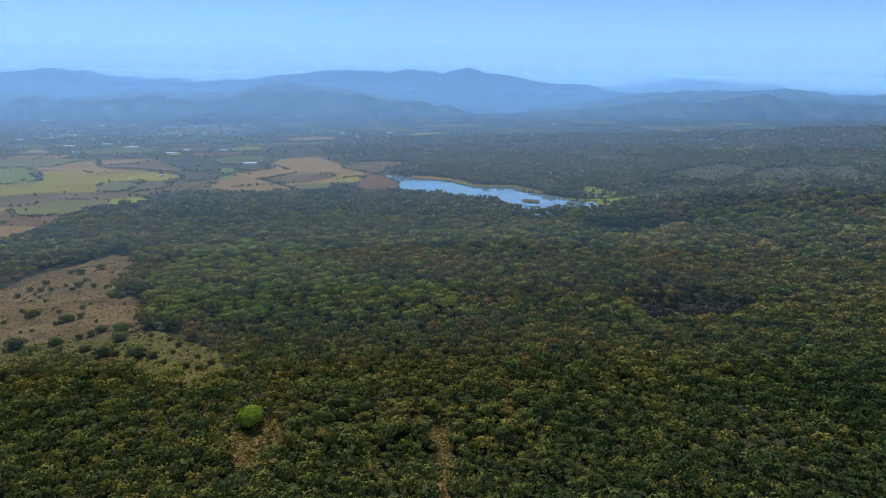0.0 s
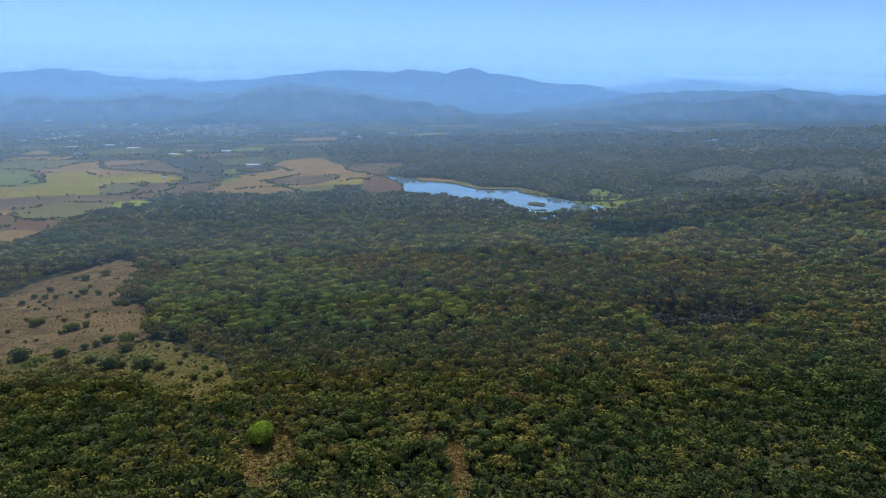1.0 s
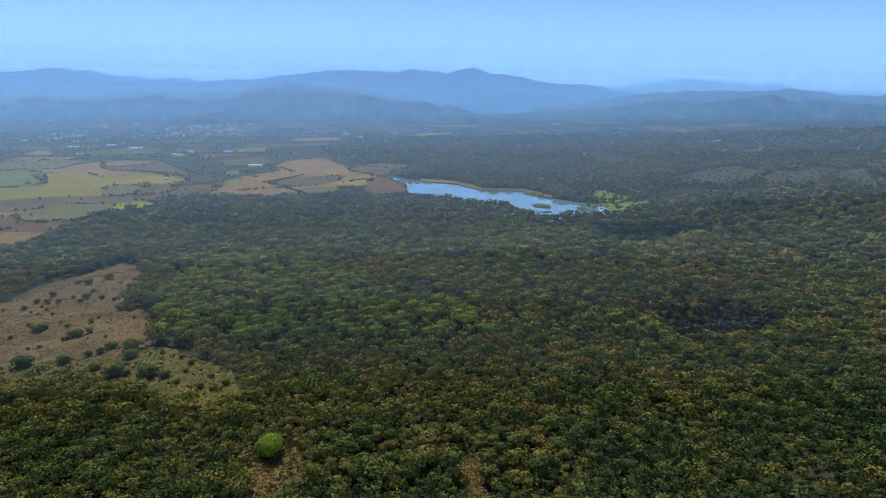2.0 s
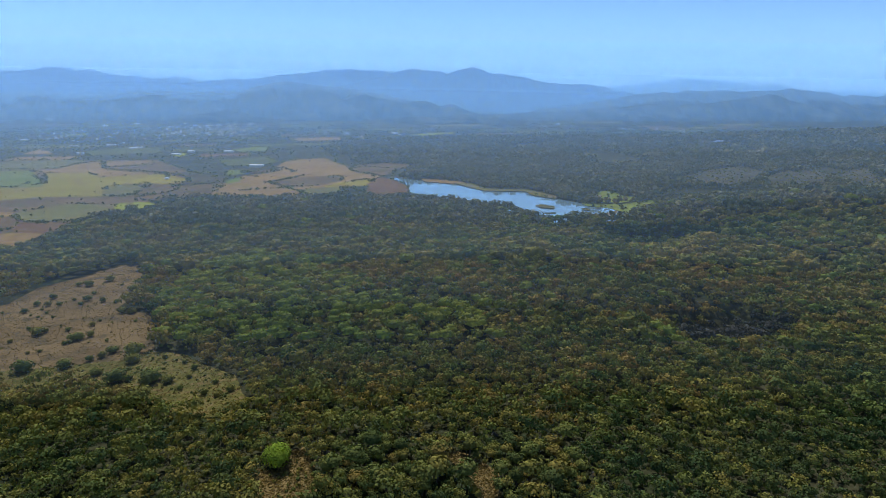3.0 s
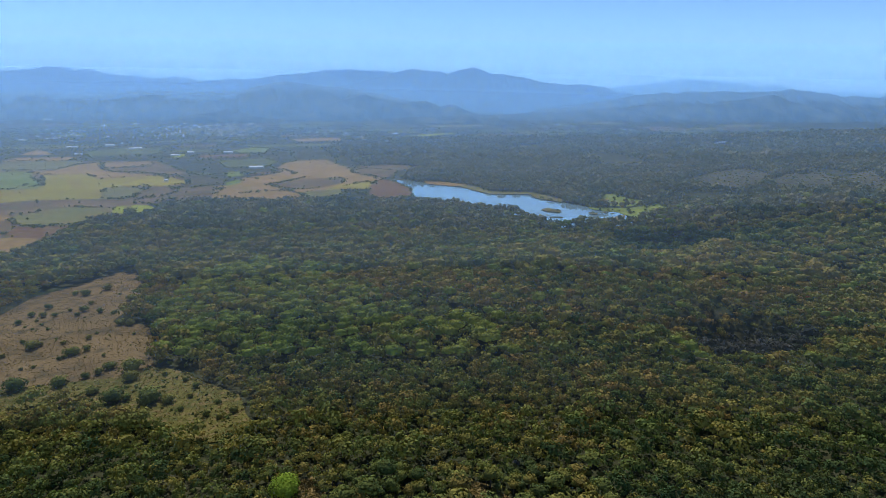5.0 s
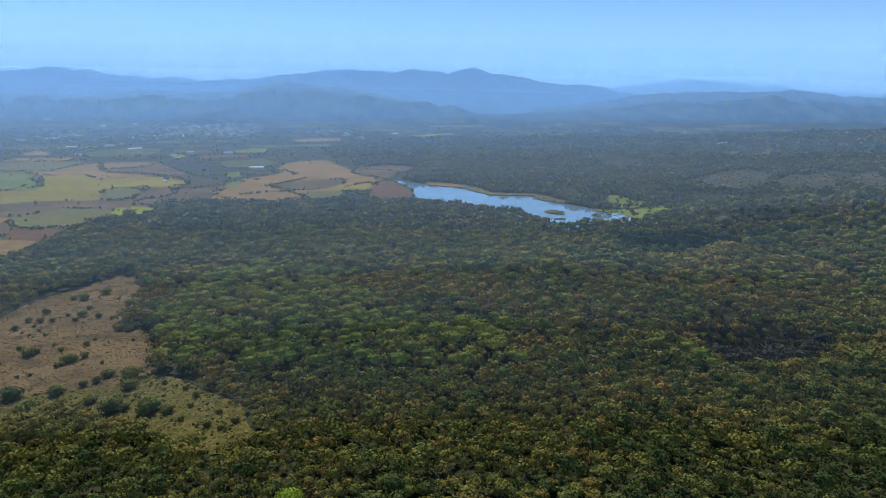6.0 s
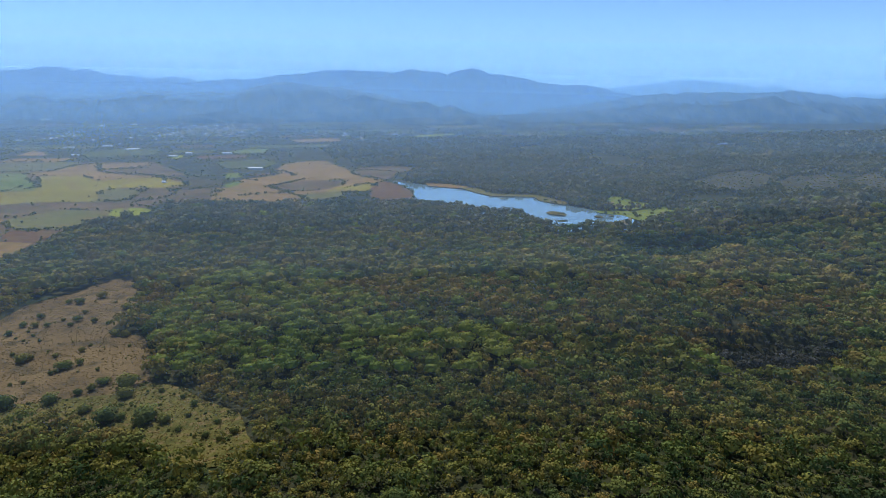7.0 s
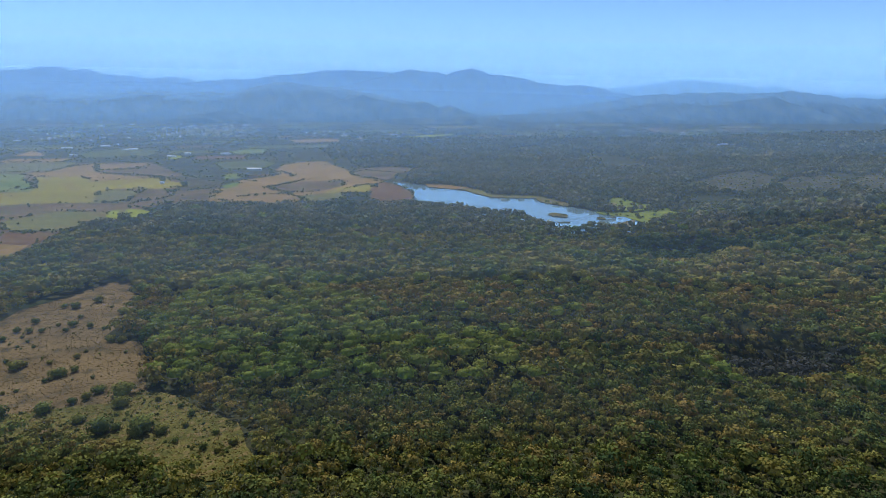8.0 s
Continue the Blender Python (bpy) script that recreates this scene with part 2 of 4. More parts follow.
SCRUB = [(-162, 293), (-142, 288), (-122, 272), (-109, 265), (-100, 253), (-105, 242), (-113, 239), (-125, 242), (-140, 249), (-165, 261), (-185, 262), (-209, 259), (-238, 249), (-249, 262), (-203, 274), (-173, 280)]
ROUND_GAP = [(-74.7, 188.4), (-73.7, 193.3), (-69.1, 191.8), (-67.7, 200.4), (-64.3, 201.3), (-60.7, 196.0), (-58.7, 187.3), (-60.9, 182.3), (-66.6, 180.6), (-71.9, 182.0)]
TRAIL_GAP = [(-16, 204), (-9, 201), (-2, 196), (3, 190), (3, 180), (1, 170), (3, 159), (1, 155), (-3, 156), (-1, 170), (-4, 185), (-10, 196)]
GLADE = [(352, 528), (379, 533), (431, 540), (471, 536), (438, 497), (377, 494), (351, 499)]
MEADOW = [(189, 828), (222, 920), (244, 920), (242, 871), (260, 852), (251, 816), (221, 799), (204, 810)]
SHORE_MEADOW = [(165, 788), (196, 793), (219, 787), (249, 804), (273, 828), (265, 798), (277, 777), (244, 687), (216, 684), (200, 672), (194, 752), (168, 766)]
FOREST_EDGE = [(-538, 361), (-391, 503), (-384, 514), (-384, 534), (-386, 562), (-391, 586), (-399, 612), (-400, 638), (-402, 674), (-398, 689), (-382, 689), (-366, 705), (-366, 740), (-369, 777), (-364, 808), (-326, 809), (-296, 810), (-235, 811), (-192, 823), (-162, 829), (-131, 830), (-84, 831), (-58, 837), (-37, 826), (-17, 800), (16, 775), (51, 766), (70, 738), (87, 711), (92, 660), (101, 655), (108, 662), (118, 684), (130, 695), (152, 678), (156, 665), (175, 667), (178, 658), (201, 669), (223, 681), (244, 703), (300, 782), (364, 846), (421, 846), (379, 636), (478, 631), (920, 788), (1648, 702), (156, 77), (0, 77), (-211, 77)]
FIELDS = [
    ("tan-brown fallow land between the fields", M_FALLOW, [(-1015, 1200), (-909, 1487), (-744, 1510), (-528, 1202), (-408, 1073), (-348, 869), (-408, 844), (-410, 715), (-414, 636), (-398, 555), (-408, 467)]),
    ("olive-green pasture with scattered bushes", M_OLIVE, [(-1134, 1352), (-1047, 1465), (-919, 1504), (-855, 1375), (-836, 1265), (-1018, 1211)]),
    ("pale straw strip among dark hedges", M_TAN, [(-1213, 1697), (-1318, 1928), (-1191, 1795), (-1132, 1700)]),
    ("green pasture dotted with bushes", M_PASTURE, [(-1000, 1189), (-863, 1227), (-769, 1101), (-720, 1047), (-679, 991), (-668, 961), (-688, 953), (-798, 943)]),
    ("tan stubble field among hedges", M_TAN, [(-853, 1216), (-828, 1253), (-861, 1375), (-848, 1455), (-739, 1268), (-651, 1198), (-569, 1168), (-596, 1125), (-648, 1104), (-735, 1196), (-803, 1172)]),
    ("narrow orange stubble strip among hedges", M_TAN, [(-833, 1439), (-740, 1493), (-693, 1395), (-728, 1321), (-750, 1294)]),
    ("yellow-green ripening crop field", M_YELLOW, [(-786, 930), (-683, 946), (-665, 961), (-710, 1048), (-795, 1161), (-728, 1185), (-643, 1095), (-602, 1135), (-558, 1157), (-482, 1080), (-456, 1028), (-482, 1003), (-552, 994), (-559, 956), (-506, 848), (-546, 842), (-590, 835), (-653, 768)]),
    ("olive fallow field beside the yellow crop", M_OLIVE, [(-554, 949), (-548, 986), (-509, 972), (-490, 950), (-468, 866), (-486, 848), (-505, 848)]),
    ("tan-brown fallow field between hedges", M_FALLOW, [(-507, 972), (-478, 996), (-455, 981), (-437, 898), (-453, 855), (-464, 860), (-490, 950)]),
    ("long brown stubble field below the yellow crop", M_FALLOW, [(-645, 758), (-586, 830), (-503, 842), (-451, 849), (-440, 801), (-447, 776), (-476, 776), (-508, 780), (-521, 734), (-533, 717), (-614, 720)]),
    ("tan stubble field beside the olive fallow", M_TAN, [(-607, 712), (-533, 713), (-509, 683), (-556, 650)]),
    ("wide olive fallow field near the forest edge", M_OLIVE, [(-527, 709), (-518, 730), (-505, 775), (-442, 772), (-418, 728), (-424, 699), (-424, 666), (-434, 652), (-462, 648), (-490, 661)]),
    ("dark brown ploughed field at the forest edge", M_RUST, [(-474, 645), (-431, 639), (-417, 639), (-411, 611), (-410, 585), (-445, 590), (-467, 625)]),
    ("tan stubble field near the forest edge", M_TAN, [(-476, 553), (-443, 588), (-409, 583), (-402, 560), (-397, 531), (-411, 474)]),
    ("small bright lime-green crop plot at the forest edge", M_LIME, [(-412, 719), (-444, 781), (-435, 791), (-398, 720)]),
    ("narrow olive strip between lime-green plots", M_OLIVE, [(-397, 720), (-435, 791), (-430, 794), (-392, 720)]),
    ("small bright lime-green crop plot at the forest edge", M_LIME, [(-393, 724), (-430, 796), (-409, 792), (-385, 773), (-375, 746), (-379, 732)]),
    ("dark scrubby fallow field", M_DARK, [(-559, 1179), (-534, 1202), (-411, 1082), (-395, 1013), (-424, 989), (-431, 974), (-466, 980), (-453, 1028), (-481, 1090)]),
    ("brown fallow field between hedges", M_FALLOW, [(-431, 966), (-421, 981), (-383, 1006), (-357, 887), (-377, 845), (-411, 844), (-417, 911)]),
    ("wide orange stubble field beside the lake", M_TAN, [(-351, 863), (-391, 990), (-373, 1030), (-396, 1131), (-366, 1173), (-349, 1230), (-385, 1318), (-402, 1453), (-384, 1523), (-328, 1562), (-268, 1409), (-239, 1350), (-208, 1234), (-179, 1178), (-130, 1128), (-140, 1080), (-162, 1053), (-184, 1010), (-210, 950), (-226, 922), (-231, 854), (-303, 852)]),
    ("brownish stubble field with a hedge along it", M_FALLOW, [(-318, 1023), (-275, 1114), (-205, 1136), (-196, 1043), (-224, 971), (-269, 955)]),
    ("reddish stubble strip in the orange field", M_RUST, [(-414, 1217), (-361, 1254), (-357, 1218), (-399, 1172)]),
    ("olive pasture at the forest edge", M_OLIVE, [(-236, 928), (-212, 957), (-189, 972), (-171, 910), (-184, 860), (-216, 860)]),
    ("yellow-green crop field near the lake", M_YELLOW, [(-211, 957), (-197, 1018), (-163, 1061), (-140, 1089), (-142, 1011), (-145, 966), (-181, 965)]),
    ("rust-brown fallow field by the lake's tip", M_RUST, [(-131, 892), (-144, 1003), (-138, 1089), (-127, 1099), (-96, 1037), (-71, 967), (-67, 881), (-87, 868), (-116, 868)]),
    ("reddish fallow field above the lake's tip", M_FALLOW, [(-209, 1234), (-216, 1351), (-158, 1412), (-51, 1356), (-50, 1314), (-114, 1273), (-124, 1180), (-128, 1138), (-181, 1189)]),
    ("rust-brown strip on the lake shore", M_TAN, [(-59, 1082), (-18, 1065), (22, 1023), (-4, 1007), (-52, 1038)]),
    ("green grass strip on the lake shore", M_OLIVE, [(-3, 1023), (30, 1008), (51, 942), (114, 929), (150, 856), (139, 828), (111, 878), (107, 909), (47, 915), (23, 955)]),
    ("small green plot among brown fields", M_PASTURE, [(-458, 1227), (-439, 1240), (-407, 1161), (-428, 1130)]),
    ("small green plot among brown fields", M_PASTURE, [(-396, 1047), (-387, 1101), (-367, 1031), (-376, 998)]),
    ("green pasture beyond the orange fields", M_GREEN, [(-583, 1498), (-492, 1595), (-424, 1469), (-418, 1345), (-495, 1315)]),
    ("bright green strip on the far plain", M_LIME, [(-768, 1647), (-782, 1761), (-733, 1670), (-717, 1587)]),
    ("green pasture on the far plain", M_PASTURE, [(-692, 1896), (-666, 2049), (-603, 2019), (-567, 1846), (-635, 1791)]),
    ("green pasture on the far plain", M_GREEN, [(-763, 2224), (-586, 2270), (-438, 2398), (-470, 2123), (-666, 2049)]),
    ("olive pasture on the far plain", M_GREEN, [(-1080, 1774), (-1101, 1998), (-954, 2005), (-844, 1734), (-972, 1618)]),
    ("bright green strip on the far plain", M_LIME, [(-212, 2960), (-100, 3114), (33, 3217), (32, 3110), (-121, 2905)]),
    ("green strip on the far plain", M_PASTURE, [(-1900, 2920), (-1837, 3070), (-1724, 2871), (-1823, 2822)]),
    ("pale fallow strip on the far plain", M_TAN, [(-693, 2626), (-586, 2769), (-497, 2767), (-449, 2527), (-610, 2440)]),
    ("dry open slope on the forested rise", M_HILL, [(396, 1069), (443, 1139), (556, 1277), (640, 1324), (627, 1201), (553, 1076), (489, 1005), (438, 957), (424, 989)]),
    ("dry open slope on the forested rise", M_HILL, [(558, 1076), (632, 1178), (697, 1244), (683, 1198), (754, 1240), (718, 1143), (613, 988), (519, 972)]),
    ("dry open slope on the forested rise", M_HILL, [(676, 1074), (797, 1215), (901, 1300), (775, 1091), (681, 955), (638, 925), (682, 1020)]),
]

HEDGES = [
    [(-318, 1023), (-302, 1058), (-277, 1144)],
    [(-318, 1023), (-264, 948), (-215, 872)],
    [(-332, 906), (-295, 934), (-264, 948)],
    [(-172, 897), (-200, 860), (-216, 860)],
    [(-177, 936), (-160, 944), (-132, 898)],
    [(-172, 916), (-142, 911)],
    [(-365, 1292), (-323, 1219), (-316, 1185)],
    [(-391, 1131), (-356, 1102)],
    [(-438, 811), (-417, 807), (-387, 782)],
    [(-449, 838), (-428, 879), (-428, 931)],
    [(-462, 981), (-440, 959)],
    [(-380, 818), (-360, 823), (-343, 835)],
    [(-372, 807), (-349, 808)],
    [(-461, 642), (-437, 642)],
    [(-491, 661), (-478, 658)],
    [(-434, 652), (-422, 652)],
    [(-749, 1294), (-703, 1309), (-674, 1351)],
    [(-640, 1210), (-566, 1179), (-518, 1089)],
    [(-685, 975), (-686, 998)],
    [(-867, 1375), (-869, 1421)],
    [(-719, 945), (-698, 960)],
    [(-460, 596), (-465, 616)],
    [(-710, 990), (-719, 1014)],
    [(-635, 1222), (-703, 1220)],
    [(-150, 1117), (-129, 1118)],
    [(-344, 875), (-303, 852), (-283, 853)],
    [(-415, 663), (-417, 711)],
    [(-225, 1125), (-206, 1126)],
    [(-193, 1324), (-120, 1273)],
    [(-216, 1271), (-197, 1310)],
]


def grown(outline, k):
    """The outline made larger about its middle, to run in under the trees round it."""
    mx, my = sum(q[0] for q in outline) / len(outline), sum(q[1] for q in outline) / len(outline)
    return [(mx + (x - mx) * k, my + (y - my) * k) for x, y in outline]


def near_edge(outline, k=1.055):
    """The outline with its near side drawn towards the low trees that stand in front of it."""
    middle = sum(q[1] for q in outline) / len(outline)
    return [(x / k, y / k) if y < middle else (x, y) for x, y in outline]


CLEARING, SCRUB, ROUND_GAP, TRAIL_GAP, GLADE = (near_edge(o, k) for o, k in ((CLEARING, 1.055), (SCRUB, 1.05), (ROUND_GAP, 1.03), (TRAIL_GAP, 1.045), (GLADE, 1.03)))

# ---- the ground: one sheet to the horizon ----
def spaced(near, step, far, growth):
    places, at, gap = [0.0], 0.0, step
    while at < far:
        at += gap
        places.append(min(at, far))
        if at > near:
            gap *= growth
    return places


xs = spaced(420, 9, 6500, 1.09)
xs = np.array([-v for v in xs[:0:-1]] + xs)
ys = np.array([-v for v in spaced(60, 40, 2500, 1.2)[:0:-1]] + spaced(800, 9, 5000, 1.05))
gx, gy = np.meshgrid(xs, ys)
gz = bumps(gx, gy)
deep = inside(gx, gy, LAKE)
gz = np.where(deep, gz - 1.2, gz)
gv = np.column_stack([gx.ravel(), gy.ravel(), gz.ravel()])
w = len(xs)
corner = (np.arange(len(ys) - 1)[:, None] * w + np.arange(w - 1)[None, :]).ravel()
gl = np.column_stack([corner, corner + 1, corner + w + 1, corner + w]).ravel()
ground = new("ground", bulk_mesh("ground", gv, gl, 4, M_GROUND, smooth=True))
tagged(ground, "olive-brown scrubby valley ground reaching to the mountains", "ground", kind="structure")

shore = patch("shore", ragged([(x, y) for x, y in LAKE], 14, 3.0), 0.10, M_SHORE)
tagged(shore, "bare muddy shore round the lake", "shore", kind="structure")
water = patch("water", ragged(LAKE, 12, 4.0, 3.0), 0.25, M_WATER)
tagged(water, "calm blue lake reflecting the sky", "lake", kind="structure")
for outline in ISLETS:
    tagged(patch("island", ragged(outline, 6, 1.0), 0.6, M_SCRUB), "low grassy islet in the lake", "island", "islets in the lake", "structure")

for order, (label, material, outline) in enumerate(FIELDS):
    tagged(patch("field", ragged(outline, *((14, 13.0) if "slope" in label else (25, 5.0))), 0.30 + 0.03 * order, material, 60.0), label, "field", "fields in the valley", "structure")
tagged(patch("clearing", ragged(CLEARING, 8, 3.0), 0.3, M_STRAW, 12.0), "dry brown grass clearing dotted with small trees", "clearing", kind="structure")
tagged(patch("clearing", ragged(SCRUB, 7, 3.0), 0.45, M_SCRUB, 12.0), "yellow-green scrubby clearing edge beside the dry grass", "clearing", kind="structure")
tagged(patch("clearing", ragged(grown(ROUND_GAP, 1.4), 2.5, 1.8), 0.3, M_STUBBLE, 6.0), "small round gap of dry brown grass in the forest", "clearing", kind="structure")
tagged(patch("clearing", ragged(grown(TRAIL_GAP, 1.18), 2.5, 1.8), 0.3, M_STUBBLE, 6.0), "narrow winding gap of dry grass in the forest", "clearing", kind="structure")
tagged(patch("clearing", ragged(GLADE, 8, 3.0), 0.4, M_PASTURE, 10.0), "small green glade on the forested slope", "clearing", kind="structure")
for outline in (MEADOW, SHORE_MEADOW):
    tagged(patch("meadow", ragged(outline, 10, 4.0), 0.5, M_BRIGHT, 20.0), "bright green wet meadow on the lake shore", "meadow", kind="structure")

# ---- far hills and mountains, each a range with spurs and gullies ----
def mountain_range(crest, distance, depth, foot, seed, material, label, rough=1.0):
    """A range whose skyline follows the crest; ridged spurs run down from it, with gullies between them."""
    px, pz = np.array([q[0] for q in crest], float), np.array([q[1] for q in crest], float)
    cols, rows = int(min(900, (px[-1] - px[0]) / 7)), 22
    cx = np.linspace(px[0], px[-1], cols)
    top = np.interp(cx, px, pz)
    verts = []
    for j in range(rows):
        t = j / (rows - 3.0)
        for i in range(cols):
            x = cx[i]
            y = distance - depth * (1 - t)
            high = max(4.0, top[i] - foot)
            if t <= 1:
                warp = noise.noise((x / 420, y / 300, seed)) * 0.8
                spur = sum((0.5 - abs(noise.noise((x / w + warp + 0.9 * t, t * 140 / w, seed + w)))) * w / 300 for w in (260, 120, 60, 28))
                rib = t ** 0.8 + (spur - 0.42) * 1.1 * rough * math.sin(math.pi * min(0.999, t)) ** 0.8
                z = foot + high * max(-0.05, min(rib, 0.22 + 0.78 * t))
                if t > 0.97:
                    z += (3.0 * noise.noise((x / 22, seed, 0.5)) + 2.5 * noise.noise((x / 60, seed, 9.5))) * rough
            else:
                z = foot + high * max(-0.2, 1 - (t - 1) * 5)
            verts.append((x, y, z))
    faces = [(j * cols + i, j * cols + i + 1, (j + 1) * cols + i + 1, (j + 1) * cols + i) for j in range(rows - 1) for i in range(cols - 1)]
    ob = mesh_object("mountain_range", verts, faces, material, smooth=True)
    return tagged(ob, label, "mountain range", kind="structure")


mountain_range([(1256, 261), (1391, 329), (1668, 352), (1737, 362), (1805, 380), (1874, 391), (1944, 389), (2013, 393), (2083, 382), (2153, 383), (2224, 372), (2316, 372), (2364, 358), (2458, 354), (2530, 332), (2577, 328), (2607, 348), (2671, 357), (2738, 341), (2833, 324), (3023, 293), (3185, 302), (3303, 289), (3395, 298), (3622, 276), (4228, 313), (5162, 288)],
               5050, 60, 60, 3.1, M_MOUNTAIN, "very distant pale blue mountain range", 1.0)
mountain_range([(-5899, 432), (-5330, 508), (-4975, 465), (-4512, 492), (-4155, 449), (-3786, 467), (-3610, 433), (-3541, 433), (-3472, 438), (-3393, 446), (-3334, 442), (-3277, 460), (-3229, 473), (-3171, 462), (-3125, 464), (-3071, 465), (-3036, 452), (-2998, 430), (-2959, 443), (-2885, 454), (-2854, 448), (-2797, 426), (-2736, 409), (-2676, 406), (-2609, 400), (-2540, 402), (-2473, 389), (-2405, 379), (-2337, 374), (-2258, 383), (-2211, 399), (-2153, 388), (-2085, 379), (-2041, 366), (-1951, 344), (-1703, 296)],
               4955, 50, 60, 5.2, M_MOUNTAIN, "pale blue mountain range behind nearer ridges", 1.0)
mountain_range([(-5863, 320), (-4944, 357), (-4039, 337), (-3584, 342), (-3219, 356), (-2858, 344), (-2494, 354), (-2224, 341), (-2020, 342), (-1942, 357), (-1882, 366), (-1815, 359), (-1759, 377), (-1678, 375), (-1610, 369), (-1542, 377), (-1488, 375), (-1451, 391), (-1406, 389), (-1359, 408), (-1292, 408), (-1224, 413), (-1178, 422), (-1133, 417), (-1079, 430), (-1052, 422), (-1006, 437), (-952, 448), (-898, 439), (-862, 444), (-808, 450), (-763, 451), (-704, 442), (-592, 442), (-538, 445), (-479, 436), (-426, 417), (-277, 376), (-52, 324)],
               4900, 90, 50, 6.6, M_MOUNTAIN, "long blue mountain range below the pale peaks", 1.0)
mountain_range([(-1041, 286), (-814, 329), (-634, 364), (-422, 414), (-373, 434), (-319, 449), (-283, 455), (-239, 453), (-194, 438), (-159, 441), (-119, 430), (-74, 441), (-29, 426), (6, 409), (38, 426), (73, 441), (118, 448), (162, 456), (198, 467), (238, 456), (283, 444), (314, 429), (350, 412), (395, 414), (439, 416), (475, 403), (507, 406), (538, 395), (583, 395), (641, 380), (687, 365), (754, 355), (822, 344), (889, 342), (957, 333), (1023, 338), (1100, 338), (1136, 330), (1204, 321), (1258, 313), (1318, 282), (1363, 276), (1395, 280), (1454, 267), (1659, 231), (2116, 162)],
               4860, 205, 40, 7.7, M_MOUNTAIN, "distant blue mountain range with a pointed summit", 1.0)
mountain_range([(642, 132), (899, 166), (1155, 200), (1283, 221), (1367, 242), (1495, 255), (1601, 263), (1656, 274), (1708, 259), (1751, 264), (1792, 278), (1899, 280), (1985, 274), (2070, 285), (2134, 281), (2221, 273), (2305, 279), (2391, 277), (2467, 284), (2498, 278), (2560, 294), (2610, 301), (2690, 282), (2741, 282), (2798, 270), (2897, 266), (2950, 254), (3013, 235), (3045, 250), (3144, 246), (3209, 240), (3275, 234), (3327, 251), (3637, 239), (4143, 273), (5174, 242)],
               4640, 300, 40, 11.3, M_MOUNTAIN, "dark blue forested mountain ridge", 1.0)
mountain_range([(-5500, 233), (-4638, 268), (-3795, 220), (-3367, 229), (-3150, 250), (-2979, 259), (-2855, 231), (-2727, 231), (-2512, 252), (-2384, 256), (-2298, 265), (-2085, 273), (-1959, 257), (-1873, 262), (-1724, 274), (-1576, 258), (-1490, 283), (-1360, 320), (-1210, 345), (-1147, 341), (-1085, 325), (-1022, 317), (-917, 305), (-790, 297), (-642, 277), (-389, 228), (-134, 171), (122, 122)],
               4580, 300, 38, 15.9, M_MOUNTAIN, "rolling hazy blue hills", 1.0)
mountain_range([(285, 102), (701, 123), (1117, 116), (1281, 153), (1445, 177), (1694, 170), (1941, 187), (2104, 207), (2266, 232), (2355, 252), (2409, 244), (2475, 216), (2604, 180), (2775, 140), (3028, 113), (3355, 138), (3971, 163), (5011, 134)],
               4470, 220, 38, 18.3, M_MOUNTAIN, "wooded blue foothills below the ridge", 1.0)
mountain_range([(-5429, 141), (-4160, 161), (-3322, 146), (-3066, 171), (-2854, 180), (-2648, 156), (-2355, 148), (-2059, 165), (-1725, 150), (-1389, 159), (-1139, 135), (-804, 111)],
               4500, 200, 38, 33.3, M_MOUNTAIN, "low hazy hills at the edge of the plain", 1.0)
mountain_range([(-1275, 90), (-1109, 127), (-1006, 151), (-943, 175), (-821, 187), (-718, 222), (-648, 238), (-591, 254), (-555, 235), (-494, 219), (-413, 207), (-353, 192), (-251, 192), (-162, 200), (-109, 181), (-48, 157), (-7, 169), (34, 177), (74, 161), (115, 138), (177, 118), (279, 94)],
               4380, 140, 36, 21.4, M_MOUNTAIN, "lower hazy hills at the foot of the mountains", 1.0)
mountain_range([(-1909, 71), (-1790, 94), (-1633, 114), (-1515, 135), (-1458, 125), (-1400, 114), (-1344, 92), (-1248, 81), (-1133, 58)],
               4150, 95, 30, 25.2, M_MOUNTAIN, "low wooded hill behind the town", 0.6)
mountain_range([(-577, 61), (-348, 80), (-197, 91), (-64, 77), (-7, 81), (49, 96), (106, 103), (174, 103), (220, 85), (265, 81), (311, 96), (353, 81), (391, 67), (456, 34)],
               4060, 95, 30, 27.2, M_MOUNTAIN, "small wooded hills at the far edge of the plain", 0.6)

# ---- tinted see-through sheets standing in for haze, in broad curtains one behind the other ----
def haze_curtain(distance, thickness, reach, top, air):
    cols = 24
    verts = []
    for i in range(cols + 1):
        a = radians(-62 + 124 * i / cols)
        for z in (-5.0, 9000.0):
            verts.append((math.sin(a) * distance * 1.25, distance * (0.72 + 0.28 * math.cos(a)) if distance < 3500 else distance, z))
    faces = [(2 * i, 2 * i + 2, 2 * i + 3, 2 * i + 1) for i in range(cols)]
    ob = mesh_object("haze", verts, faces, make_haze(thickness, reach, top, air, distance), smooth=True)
    return tagged(ob, "thin tinted sheet standing in for blue valley haze", "haze", kind="structure")


